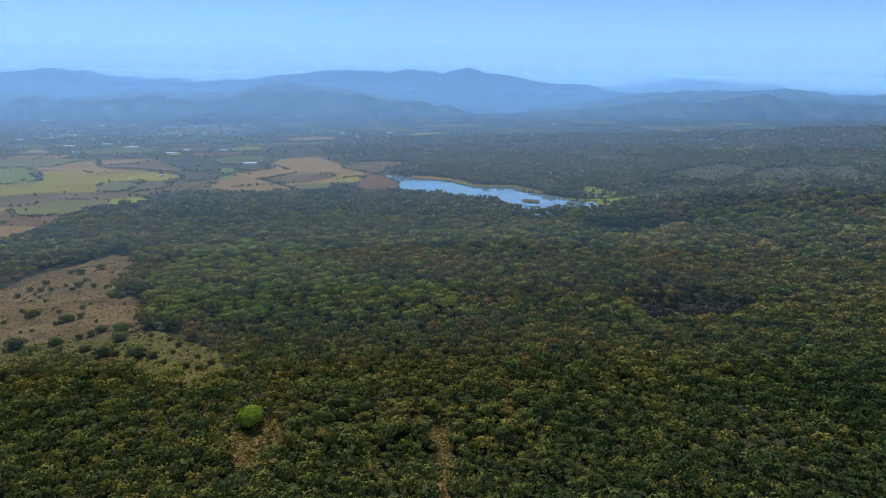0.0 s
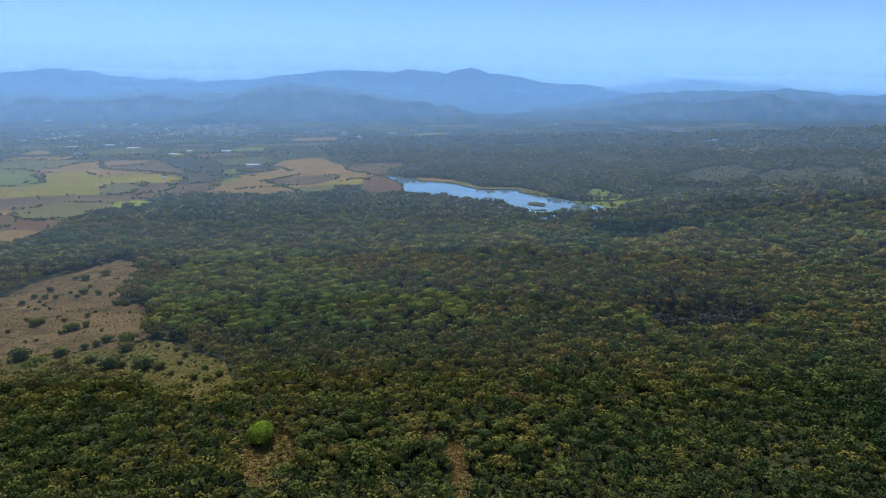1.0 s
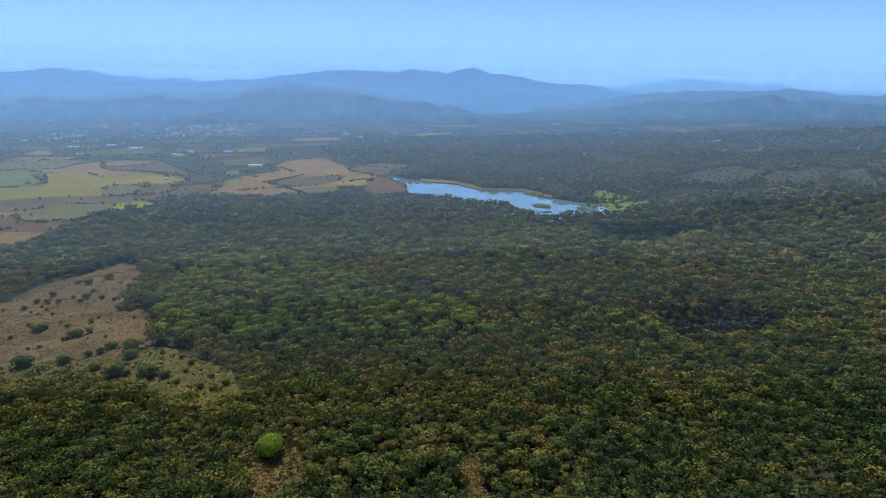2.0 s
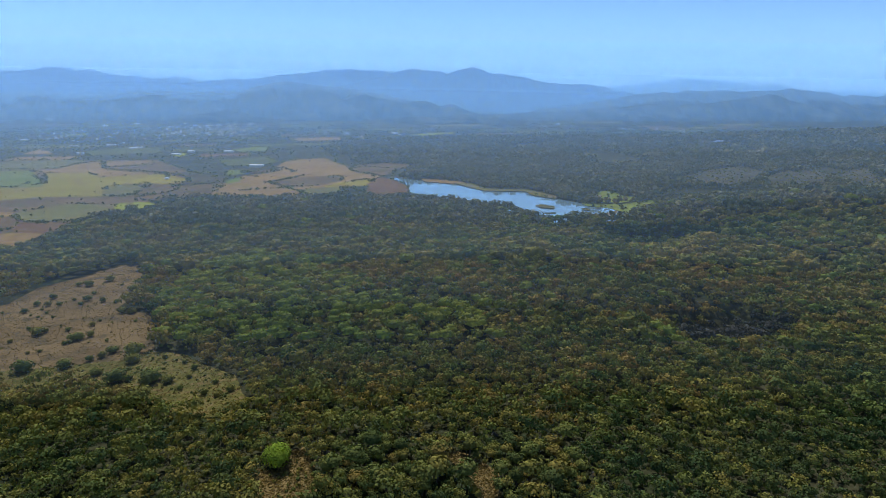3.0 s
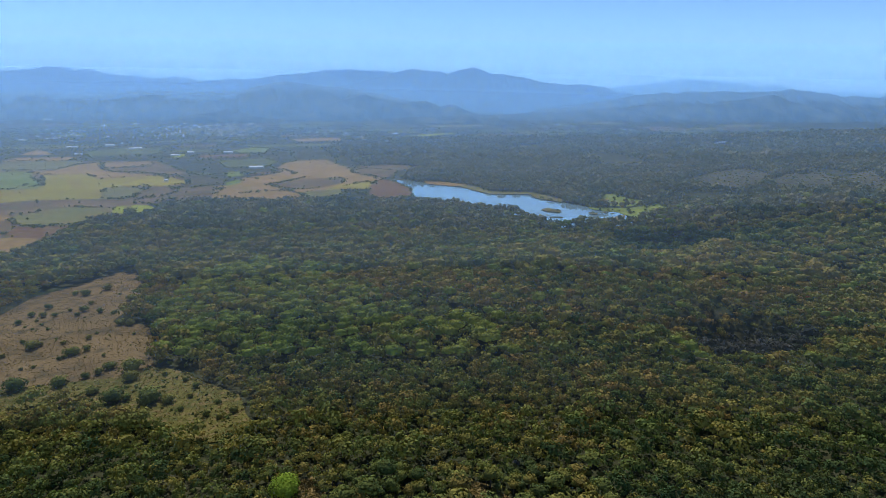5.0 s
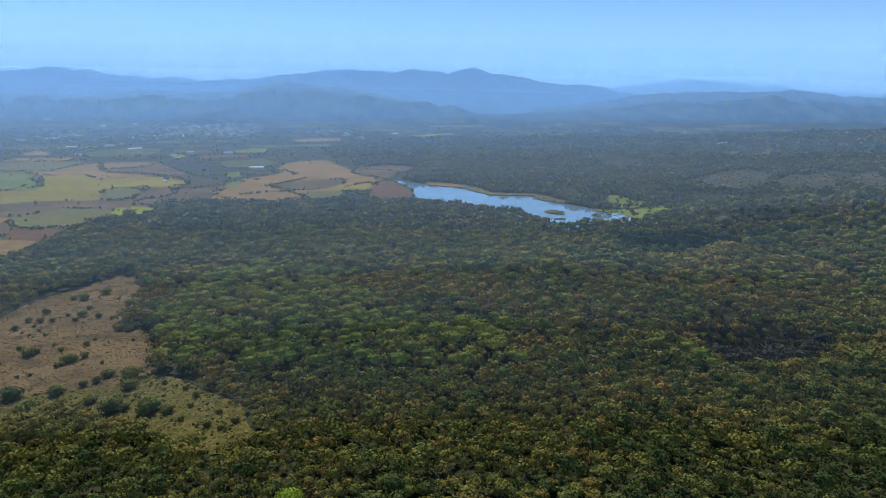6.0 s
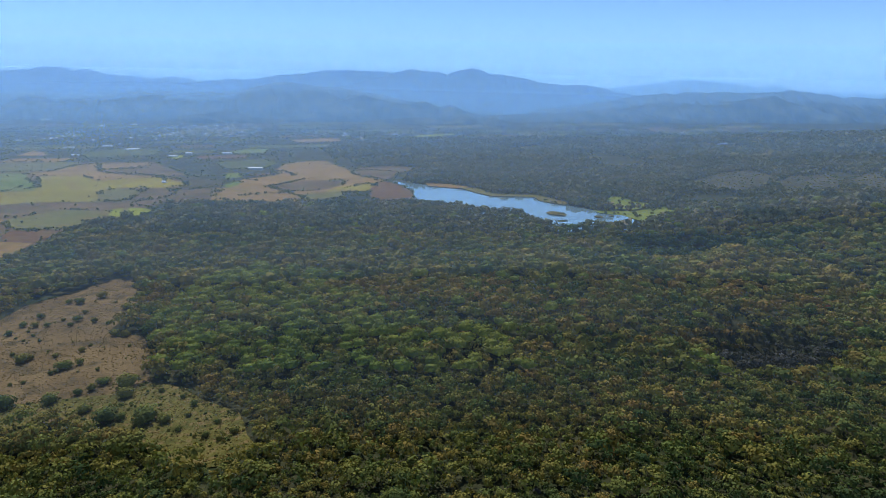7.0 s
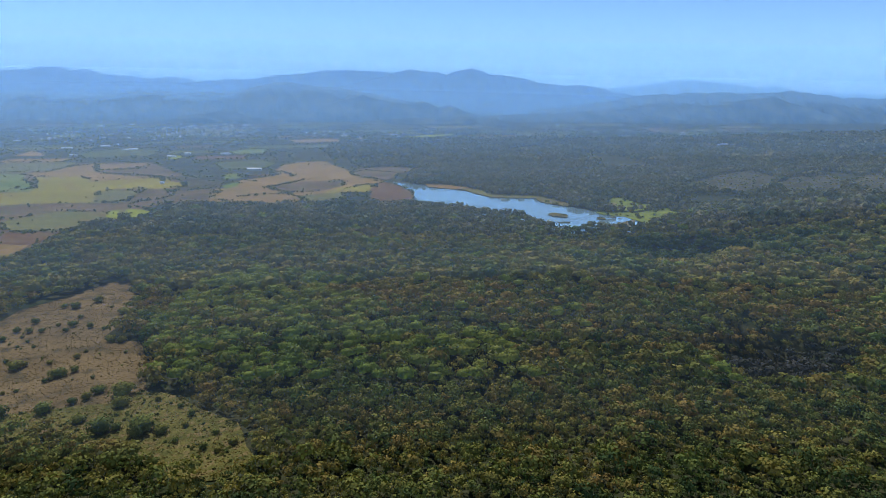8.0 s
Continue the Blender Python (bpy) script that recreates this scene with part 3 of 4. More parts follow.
# Sheet tints; the two SKY_AIR sheets brighten the low sky behind the ranges.
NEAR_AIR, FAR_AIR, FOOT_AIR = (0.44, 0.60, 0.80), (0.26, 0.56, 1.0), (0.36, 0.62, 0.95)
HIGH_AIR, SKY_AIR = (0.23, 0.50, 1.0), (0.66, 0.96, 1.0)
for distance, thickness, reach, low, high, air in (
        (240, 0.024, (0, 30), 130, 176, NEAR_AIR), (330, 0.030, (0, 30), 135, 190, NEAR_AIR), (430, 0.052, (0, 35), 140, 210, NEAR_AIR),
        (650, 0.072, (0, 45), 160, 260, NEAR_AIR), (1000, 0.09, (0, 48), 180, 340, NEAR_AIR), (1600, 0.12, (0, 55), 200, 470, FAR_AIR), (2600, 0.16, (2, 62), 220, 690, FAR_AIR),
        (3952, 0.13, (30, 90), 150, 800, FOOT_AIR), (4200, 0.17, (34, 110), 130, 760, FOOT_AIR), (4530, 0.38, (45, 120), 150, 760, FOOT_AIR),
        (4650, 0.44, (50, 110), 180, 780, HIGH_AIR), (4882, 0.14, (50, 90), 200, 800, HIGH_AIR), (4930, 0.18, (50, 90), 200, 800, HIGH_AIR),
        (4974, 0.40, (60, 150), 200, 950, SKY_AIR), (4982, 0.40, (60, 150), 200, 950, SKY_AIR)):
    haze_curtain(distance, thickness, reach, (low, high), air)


# ---- trees ----
rng = np.random.default_rng(7)


def crown_points(count, leaves, lumps, flat):
    """Centres and outward directions of leaf clumps on lumpy, flat-topped crowns of unit radius: arrays of count x leaves."""
    a = rng.uniform(0, 2 * np.pi, (count, lumps))
    r = np.sqrt(rng.uniform(0.05, 0.38, (count, lumps)))
    r[:, 0] *= 0.2
    centre = np.stack([r * np.cos(a), r * np.sin(a), rng.uniform(-0.1, 0.35, (count, lumps)) * (1.15 - r)], -1)
    size = rng.uniform(0.42, 0.60, (count, lumps))
    pick = rng.integers(0, lumps, (count, leaves))
    way = rng.normal(size=(count, leaves, 3))
    way[..., 2] = np.abs(way[..., 2]) * 1.1 - 0.35
    way /= np.linalg.norm(way, axis=-1, keepdims=True)
    row = np.arange(count)[:, None]
    at = centre[row, pick] + way * size[row, pick][..., None] * rng.uniform(0.82, 1.08, (count, leaves, 1))
    at[..., 2] *= flat
    return at, way


def clumps(at, way, size):
    """A four-cornered clump of leaves at each point, facing outwards and upwards, unevenly shaped."""
    shape = at.shape[:-1]
    face = way + rng.normal(scale=0.22, size=(*shape, 3)) + np.array([0, 0, 0.2])
    face /= np.linalg.norm(face, axis=-1, keepdims=True)
    side = np.cross(face, rng.normal(size=(*shape, 3)))
    side /= np.linalg.norm(side, axis=-1, keepdims=True) + 1e-9
    up = np.cross(face, side)
    corners = []
    for sx, sy in ((-1, -0.75), (0.85, -1), (1, 0.8), (-0.8, 1)):
        wide = size * rng.uniform(0.6, 1.15, (*shape, 1))
        tall = size * rng.uniform(0.6, 1.15, (*shape, 1))
        corners.append(at + side * sx * wide + up * sy * tall + face * rng.uniform(-0.25, 0.15, (*shape, 1)) * size)
    return np.stack(corners, -2)


def crown_facing(at, way):
    """How each clump faces the light: mostly with the lump it sits on, partly with the whole crown."""
    out = at / (np.linalg.norm(at, axis=-1, keepdims=True) + 1e-6)
    facing = 0.6 * way + 0.4 * out + rng.normal(scale=0.16, size=at.shape) * 0.7
    return facing / (np.linalg.norm(facing, axis=-1, keepdims=True) + 1e-6)


def dome(count, flat, around=7):
    """A plain inner dome under the leaf clumps, so that crowns do not show through."""
    a = np.arange(around) * 2 * np.pi / around
    ring0 = np.column_stack([0.78 * np.cos(a), 0.78 * np.sin(a), np.full(around, -0.25 * flat)])
    ring1 = np.column_stack([0.55 * np.cos(a + 0.4), 0.55 * np.sin(a + 0.4), np.full(around, 0.38 * flat)])
    unit = np.vstack([ring0, ring1])
    quads = [(i, (i + 1) % around, around + (i + 1) % around, around + i) for i in range(around)]
    quads += [(around, around + 1, around + 2, around + 3), (around, around + 3, around + 4, around + 6), (around + 4, around + 5, around + 6, around + 4)][:2]
    return unit, quads


def forest_mesh(name, x, y, radius, height, tint, leaves, lumps, clump, flat, material=None, core=True):
    """All crowns of one part of the forest as one mesh of quads."""
    count = len(x)
    z = bumps(x, y) + height
    at, way = crown_points(count, leaves, lumps, flat)
    quad = clumps(at, way, clump)
    turn = radius[:, None, None, None]
    place = np.stack([x, y, z], -1)[:, None, None, :]
    verts = (quad * turn + place).reshape(-1, 3)
    facing = np.repeat(crown_facing(at, way).reshape(-1, 3), 4, axis=0)
    tints = np.repeat(np.repeat(tint, leaves) + np.clip(rng.normal(scale=0.018, size=count * leaves), -0.03, 0.03), 4)
    loops = np.arange(len(verts))
    if core:
        unit, quads = dome(count, flat)
        body = unit[None] * radius[:, None, None] * rng.uniform(0.85, 1.05, (count, len(unit), 1)) + place[:, 0]
        offset = len(verts)
        verts = np.vstack([verts, body.reshape(-1, 3)])
        out = unit / np.linalg.norm(unit, axis=-1, keepdims=True)
        facing = np.vstack([facing, np.tile(out, (count, 1))])
        tints = np.concatenate([tints, np.repeat(tint, len(unit))])
        q = np.array(quads).ravel()
        loops = np.concatenate([loops, (offset + np.arange(count)[:, None] * len(unit) + q[None]).ravel()])
    return bulk_mesh(name, verts, loops, 4, material or M_LEAF, np.clip(tints, 0, 1), normals=facing)


GREEN_GROVE = [(-191, 357), (-193, 428), (-175, 486), (-119, 456), (-52, 360), (5, 318), (22, 288), (-24, 276), (-64, 277), (-102, 272), (-135, 292), (-157, 297)]


# the fold behind the spur: dark green trees, tinted darker still for its shade
SHADED_FOLD = [(120, 520), (160, 500), (205, 524), (250, 552), (300, 556), (345, 548), (350, 575), (290, 590), (225, 610), (150, 600)]

SHADED_HOLLOW = [(102, 310), (124, 342), (146, 352), (170, 349), (182, 337), (178, 323), (161, 311), (135, 296), (112, 294)]


def tree_tint(x, y):
    """The tint of each tree: mostly olive and brown, greener in the grove, a few bright ones; darkened nearest the
    camera for lens falloff and in the hollow for its shade.
    """
    n = len(x)
    t = np.clip(rng.normal(0.36, 0.17, n) - np.where(x > 0, 0.0009, 0.0005) * x * np.clip((400 - y) / 90, 0.1, 1), 0, 0.61)
    wave = np.array([noise.noise((px / 60, py / 60, 4.0)) for px, py in zip(x, y)])
    # Nearest trees are darker: the lens's edge falloff is put into their tint.
    t = np.clip(t + 0.16 * wave - 0.20 * np.clip((255 - y) / 60, 0, 1) + 0.05 * np.clip((y - 260) / 60, 0, 1), 0, 0.61)
    bright = rng.uniform(size=n)
    grove = inside(x, y, GREEN_GROVE)
    t = np.where(grove & (bright < 0.20), rng.uniform(0.80, 0.92, n), np.where(grove, t * 0.8, t))
    t = np.where(bright > 0.985, rng.uniform(0.82, 0.9, n), t)
    # The hollow's shade is put into its trees as dark grey.
    return np.where(inside(x, y, SHADED_HOLLOW), rng.uniform(0.735, 0.755, n), t)


OPEN = [CLEARING, SCRUB, ROUND_GAP, TRAIL_GAP, GLADE, LAKE]


def scatter(x0, x1, y0, y1, gap, jitter=0.48):
    """Places for trees: a grid of offset rows, each moved at random."""
    nx, ny = int((x1 - x0) / gap), int((y1 - y0) / (gap * 0.87))
    i, j = np.meshgrid(np.arange(nx), np.arange(ny))
    x = x0 + (i + 0.5 * (j % 2)) * gap + rng.uniform(-jitter, jitter, i.shape) * gap
    y = y0 + j * gap * 0.87 + rng.uniform(-jitter, jitter, i.shape) * gap
    return x.ravel(), y.ravel()


def keep_forest(x, y, wide=0.80):
    ok = inside(x, y, FOREST_EDGE) & (np.abs(x + 12) < 42 + wide * np.maximum(y, 0))
    for outline in OPEN:
        small = outline in (ROUND_GAP, TRAIL_GAP)
        mx, my = sum(q[0] for q in outline) / len(outline), sum(q[1] for q in outline) / len(outline)
        grow = 0.84 if outline is ROUND_GAP else 0.88 if outline is TRAIL_GAP else 0.98 if outline is SCRUB else 1.0
        for k in (1.0, 1.028) if small else (1.0,):
            ok &= ~inside(mx + (x * k - mx) * grow, my + (y * k - my) * grow, outline)
    return ok


def sizes(n, mean):
    radius = mean * np.clip(rng.lognormal(-0.05, 0.40, n), 0.5, 2.1)
    return radius, 2.9 + radius * 0.62 + rng.normal(scale=0.6, size=n)


# the canopy below and behind the camera: finer under its path
below = (-85, 60, -35, 132)
for x0, x1, y0, y1, gap, mean, leaves, lumps, clump, near in ((-330, 330, -160, 132, 7.0, 4.0, 6, 4, 0.45, False), (*below, 4.6, 2.8, 44, 8, 0.16, True)):
    x, y = scatter(x0, x1, y0, y1, gap)
    if not near:
        ok = ~((x > below[0]) & (x < below[1]) & (y > below[2]) & (y < below[3]))
        x, y = x[ok], y[ok]
    radius, height = sizes(len(x), mean)
    canopy = forest_mesh("forest", x, y, radius, height, tree_tint(x, y), leaves, lumps, clump, 0.80, M_LEAF, core=near)
    tagged(new("forest", canopy), "dense olive and brown dry tropical forest canopy", "forest", kind="stuff")

SPOT = (-55, 34, 182, 212)  # the stretch whose trees are things of their own
for low, high, gap, mean, leaves, lumps, clump in ((134, 212, 3.7, 2.25, 90, 8, 0.105), (212, 290, 3.9, 2.5, 76, 8, 0.115), (290, 430, 4.6, 3.0, 54, 7, 0.15), (430, 620, 5.5, 3.7, 30, 7, 0.19), (620, 1000, 5.8, 4.0, 18, 6, 0.26)):
    x, y = scatter(-900, 900, low, high, gap)
    ok = keep_forest(x, y) & ~((x > SPOT[0]) & (x < SPOT[1]) & (y > SPOT[2]) & (y < SPOT[3]))
    x, y = x[ok], y[ok]
    radius, height = sizes(len(x), mean)
    tint = tree_tint(x, y)
    if high < 300:
        tint = np.where(tint > 0.79, 0.30, tint)
    big = np.where(tint > 0.79, rng.uniform(1.15, 1.6, len(x)), 1.0)
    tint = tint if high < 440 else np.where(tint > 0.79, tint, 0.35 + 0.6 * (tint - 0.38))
    # Trees in the fold get a dark tint that holds the shade behind the spur.
    tint = np.where(inside(x, y, SHADED_FOLD), rng.uniform(0.0, 0.06, len(x)), tint)
    lush = (tint > 0.79) & (high > 300)
    if lush.any():
        lx, ly, lr = x[lush], y[lush], mean * rng.uniform(1.25, 1.95, lush.sum())
        canopy = forest_mesh("umbrella_trees", lx, ly, lr, 5.0 + lr * 0.4, tint[lush], 130 if high < 440 else 70 if high < 700 else 40, 10, 0.09 if high < 440 else 0.12 if high < 700 else 0.17, 0.60, M_LUSH)
        tagged(new("umbrella_trees", canopy), "broad flat-topped yellow-green trees rising from the forest", "tree", kind="stuff")
        x, y, radius, height, tint, big = (a[~lush] for a in (x, y, radius, height, tint, big))
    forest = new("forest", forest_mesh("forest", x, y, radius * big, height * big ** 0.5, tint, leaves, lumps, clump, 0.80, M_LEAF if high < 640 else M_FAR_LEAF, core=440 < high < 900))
    tagged(forest, "dense olive and brown dry tropical forest canopy", "forest", kind="stuff")


x, y = scatter(-300, 300, 136, 300, 3.7)
ok = keep_forest(x, y)
x, y = x[ok], y[ok]
radius = rng.uniform(1.1, 2.0, len(x))
tagged(new("undergrowth", forest_mesh("undergrowth", x, y, radius, 1.5 + rng.uniform(0, 2.0, len(x)), np.clip(tree_tint(x, y) - 0.03, 0, 0.7), 9, 3, 0.36, 0.8, core=False)),
       "dense low undergrowth beneath the forest canopy", "undergrowth", kind="stuff")


def tree_parts(leaves, lumps, clump, flat, tint, seed, material=None):
    """One tree of crown radius 1: crown mesh and trunk mesh with three limbs."""
    global rng
    keep, rng = rng, np.random.default_rng(seed)
    at, way = crown_points(1, leaves, lumps, flat)
    quad = clumps(at, way, clump)
    unit, quads = dome(1, flat)
    verts = np.vstack([quad.reshape(-1, 3), unit * 0.80])
    facing = np.vstack([np.repeat(crown_facing(at, way).reshape(-1, 3), 4, axis=0), unit / np.linalg.norm(unit, axis=-1, keepdims=True)])
    loops = np.concatenate([np.arange(leaves * 4), leaves * 4 + np.array(quads).ravel()])
    crown = bulk_mesh("crown", verts, loops, 4, material or M_LEAF, np.clip(np.full(len(verts), tint) + rng.normal(scale=0.02, size=len(verts)), 0, 1), normals=facing)
    tv, tf = [], []

    def limb(a, b, ra, rb):
        base = len(tv)
        axis = (Vector(b) - Vector(a)).normalized()
        side = axis.orthogonal().normalized()
        other = axis.cross(side)
        for at_, r in ((a, ra), (b, rb)):
            for k in range(6):
                w = k * math.pi / 3
                tv.append(tuple(Vector(at_) + side * r * math.cos(w) + other * r * math.sin(w)))
        for k in range(6):
            tf.append((base + k, base + (k + 1) % 6, base + 6 + (k + 1) % 6, base + 6 + k))
    fork = (rng.uniform(-0.1, 0.1), rng.uniform(-0.1, 0.1), -0.35)
    limb((0, 0, -1.6), fork, 0.085, 0.06)
    for k in range(4):
        w = k * 1.57 + rng.uniform(-0.4, 0.4)
        limb(fork, (0.5 * math.cos(w), 0.5 * math.sin(w), 0.2), 0.05, 0.02)
    trunk = bpy.data.meshes.new("trunk")
    trunk.from_pydata(tv, [], tf)
    trunk.materials.append(M_BARK)
    rng = keep
    return crown, trunk


def place_tree(parts, x, y, radius, label, group, category="tree", squash=1.0, stem=1.6):
    """A tree standing on the land; the root of the thing is at the foot of its trunk."""
    root = new("tree")
    root.location = (x, y, float(bumps(x, y)) + 0.1)
    root.rotation_euler = (0, 0, float(rng.uniform(0, 6.28)))
    for name, data in (("crown", parts[0]), ("trunk", parts[1])):
        piece = new(name, data)
        piece.parent = root
        piece.scale = (radius, radius, radius * squash)
        piece.location = (0, 0, stem * radius * squash)
    return tagged(root, label, category, group)


KINDS = [(0.06, "dark green"), (0.13, "dark green"), (0.19, "deep green"), (0.24, "olive green"), (0.30, "olive green"), (0.40, "brown-green"), (0.50, "brownish")]
LOOK = [(tree_parts(200, 8, 0.092, 0.78, tint, 40 + k), word) for k, (tint, word) in enumerate(KINDS)]
x, y = scatter(SPOT[0], SPOT[1], SPOT[2], SPOT[3], 3.7)
ok = keep_forest(x, y)
x, y = x[ok], y[ok]
for px, py in zip(x, y):
    parts, word = LOOK[int(rng.integers(0, len(LOOK)))]
    place_tree(parts, float(px), float(py), float(2.25 * np.clip(rng.lognormal(-0.05, 0.38), 0.5, 2.1)), word + " tree in the dense dry forest", "forest trees", squash=0.85)

# the lone bright tree in its round gap
for x, y, r in [(-70.8, 196.8, 5.3)]:
    place_tree(tree_parts(2600, 22, 0.052, 1.05, 0.7, 91, M_FRESH), x, y, r, "bright green dense round tree beside a dry grass gap", "", squash=0.9, stem=0.7)

for x, y, r in [(212.5, 390.4, 2.6)]:
    place_tree(tree_parts(150, 8, 0.12, 0.75, 0.5, 95, M_RED), x, y, r, "russet-leaved tree standing in the green forest", "", stem=1.6)

# small trees and bushes dotted over the dry clearing
GREEN_LOOK = [tree_parts(430, 9, 0.078, 1.0, tint, 70 + k) for k, tint in enumerate((0.12, 0.2, 0.28, 0.36))]
DOTS = [(-265.3, 351.0, 3.0), (-267.0, 364.3, 3.0), (-258.2, 355.9, 1.5), (-259.3, 363.9, 3.0), (-266.2, 378.8, 3.5), (-253.1, 364.8, 2.5), (-251.2, 349.8, 1.5), (-249.7, 374.5, 2.0), (-240.2, 365.4, 2.5), (-240.8, 373.7, 3.5), (-244.6, 386.9, 2.5), (-229.5, 371.6, 3.0), (-220.1, 368.0, 2.0), (-237.2, 407.8, 1.5), (-223.7, 396.0, 4.5), (-252.5, 419.6, 5.0), (-259.4, 406.8, 5.0), (-267.0, 407.0, 3.0), (-233.9, 315.9, 5.0), (-231.2, 319.2, 2.5), (-243.5, 323.2, 2.0), (-208.0, 307.8, 5.0), (-220.9, 321.7, 2.0), (-208.6, 303.7, 2.0), (-210.3, 301.6, 2.0), (-206.2, 309.4, 2.0)]
DOTS += [(-203.0, 312.6, 3.0), (-211.6, 328.5, 2.5), (-211.1, 335.5, 1.5), (-190.0, 334.1, 1.5), (-190.6, 305.8, 1.5), (-240.5, 304.7, 2.0), (-209.2, 270.0, 7.0), (-192.5, 274.3, 5.0), (-216.6, 292.3, 1.5), (-221.1, 290.2, 1.5), (-242.6, 342.1, 1.5), (-251.5, 342.6, 1.2), (-258.2, 346.2, 1.2), (-181.7, 285.4, 3.0), (-185.1, 281.3, 3.0), (-179.1, 291.2, 4.0), (-167.1, 287.6, 7.0), (-162.5, 278.5, 5.0), (-160.5, 258.8, 7.0), (-144.3, 259.8, 7.0), (-173.3, 265.5, 4.0), (-149.5, 283.8, 2.0), (-167.0, 306.4, 1.5), (-145.9, 255.6, 3.0)]
DOTS += [(-136.6, 258.4, 4.0), (-128.6, 262.3, 2.0), (-130.0, 271.1, 2.5), (-155.0, 260.3, 3.0), (-206.5, 350.3, 4.0), (-200.0, 348.8, 4.0), (-195.8, 359.2, 5.0), (-128.2, 251.4, 2.0), (-116.1, 247.4, 2.5), (-109.9, 244.8, 2.0), (-129.9, 236.8, 4.0), (-165.3, 240.6, 6.0), (-178.1, 237.5, 6.0), (-192.7, 240.6, 6.0), (-137.5, 277.7, 2.0), (-114.9, 257.1, 2.0), (-105.6, 250.0, 2.5), (-232.1, 275.3, 5.0), (-270.5, 312.5, 3.0), (-245.3, 296.0, 2.0), (-257.0, 284.9, 4.0), (-155.9, 241.5, 5.0), (-143.0, 238.4, 5.0)]
for k, (x, y, r) in enumerate(DOTS):
    word = "small dark green bush" if r < 2.1 else "small dark green tree" if r < 4.4 else "broad dark green tree"
    place_tree(GREEN_LOOK[k % 4], x, y, r * 0.84, word + " in the dry grass clearing", "clearing trees", "bush" if r < 2.1 else "tree", 1.0 if r < 4 else 0.8, 0.62)

# ---- far woods, hedges and lone trees of the plain ----
FAR_WOODS = [(-418, 1969), (-424, 2434), (-207, 2609), (307, 2805), (980, 2495), (1217, 2500), (1496, 2496), (1778, 2408), (2582, 2458), (1410, 1213), (920, 788), (470, 619), (326, 653), (252, 675), (202, 681), (165, 788), (96, 859), (-42, 990), (-96, 1070), (-97, 1213), (-74, 1251), (-188, 1366), (-311, 1603)]
ALL_FIELDS = [outline for _, _, outline in FIELDS] + [MEADOW, SHORE_MEADOW]


def off_fields(x, y):
    ok = ~inside(x, y, LAKE) & ~inside(x, y, FOREST_EDGE)
    for outline in ALL_FIELDS:
        ok &= ~inside(x, y, outline)
    return ok


def add_woods(name, label, x, y, radius, leaves, clump):
    height = 1.5 + radius * 0.6
    ob = new(name, forest_mesh(name, x, y, radius, height, 0.40 + 0.22 * (tree_tint(x, y) - 0.38), leaves, 3, clump, 0.8, M_FAR_LEAF, core=False))
    return tagged(ob, label, "forest", kind="stuff")


for y0, y1, gap, mean, leaves in ((640, 1500, 7.6, 4.6, 7), (1500, 2500, 12.5, 7.8, 4), (2500, 3900, 19.0, 8.5, 4)):
    x, y = scatter(-700, 3600, y0, y1, gap)
    ok = inside(x, y, FAR_WOODS) & off_fields(x, y) & (np.abs(x) < 0.9 * y + 60)
    thin = np.array([noise.noise((px / 170, py / 260, 2.0)) for px, py in zip(x, y)])
    ok &= thin + rng.normal(scale=0.12, size=len(x)) < 0.30
    x, y = x[ok], y[ok]
    add_woods("woods", "dark forest covering the far slopes", x, y, mean * np.clip(rng.lognormal(0, 0.25, len(x)), 0.6, 1.7), leaves, 0.50)

# the patchwork of the plain: fields in crooked rows with hedges along them
TURN = radians(17)
hedge_x, hedge_y, hedge_r = [], [], []
FAR_SHADES = [(M_GREEN, "green pasture"), (M_GROUND, "dark scrubby field"), (M_DARK, "dark fallow field"), (M_GROUND, "scrubby fallow field"), (M_FALLOW, "brown fallow field"), (M_GREEN, "dull green field"), (M_DARK, "dull brown field"), (M_OLIVE, "olive field")]
SHADES = [(M_GREEN, "green pasture"), (M_GROUND, "dark scrubby field"), (M_GREEN, "green meadow"), (M_TAN, "tan stubble field"), (M_RUST, "brown ploughed field"), (M_YELLOW, "yellow-green crop field"), (M_GREEN, "dull green field"), (M_GROUND, "scrubby fallow field")]


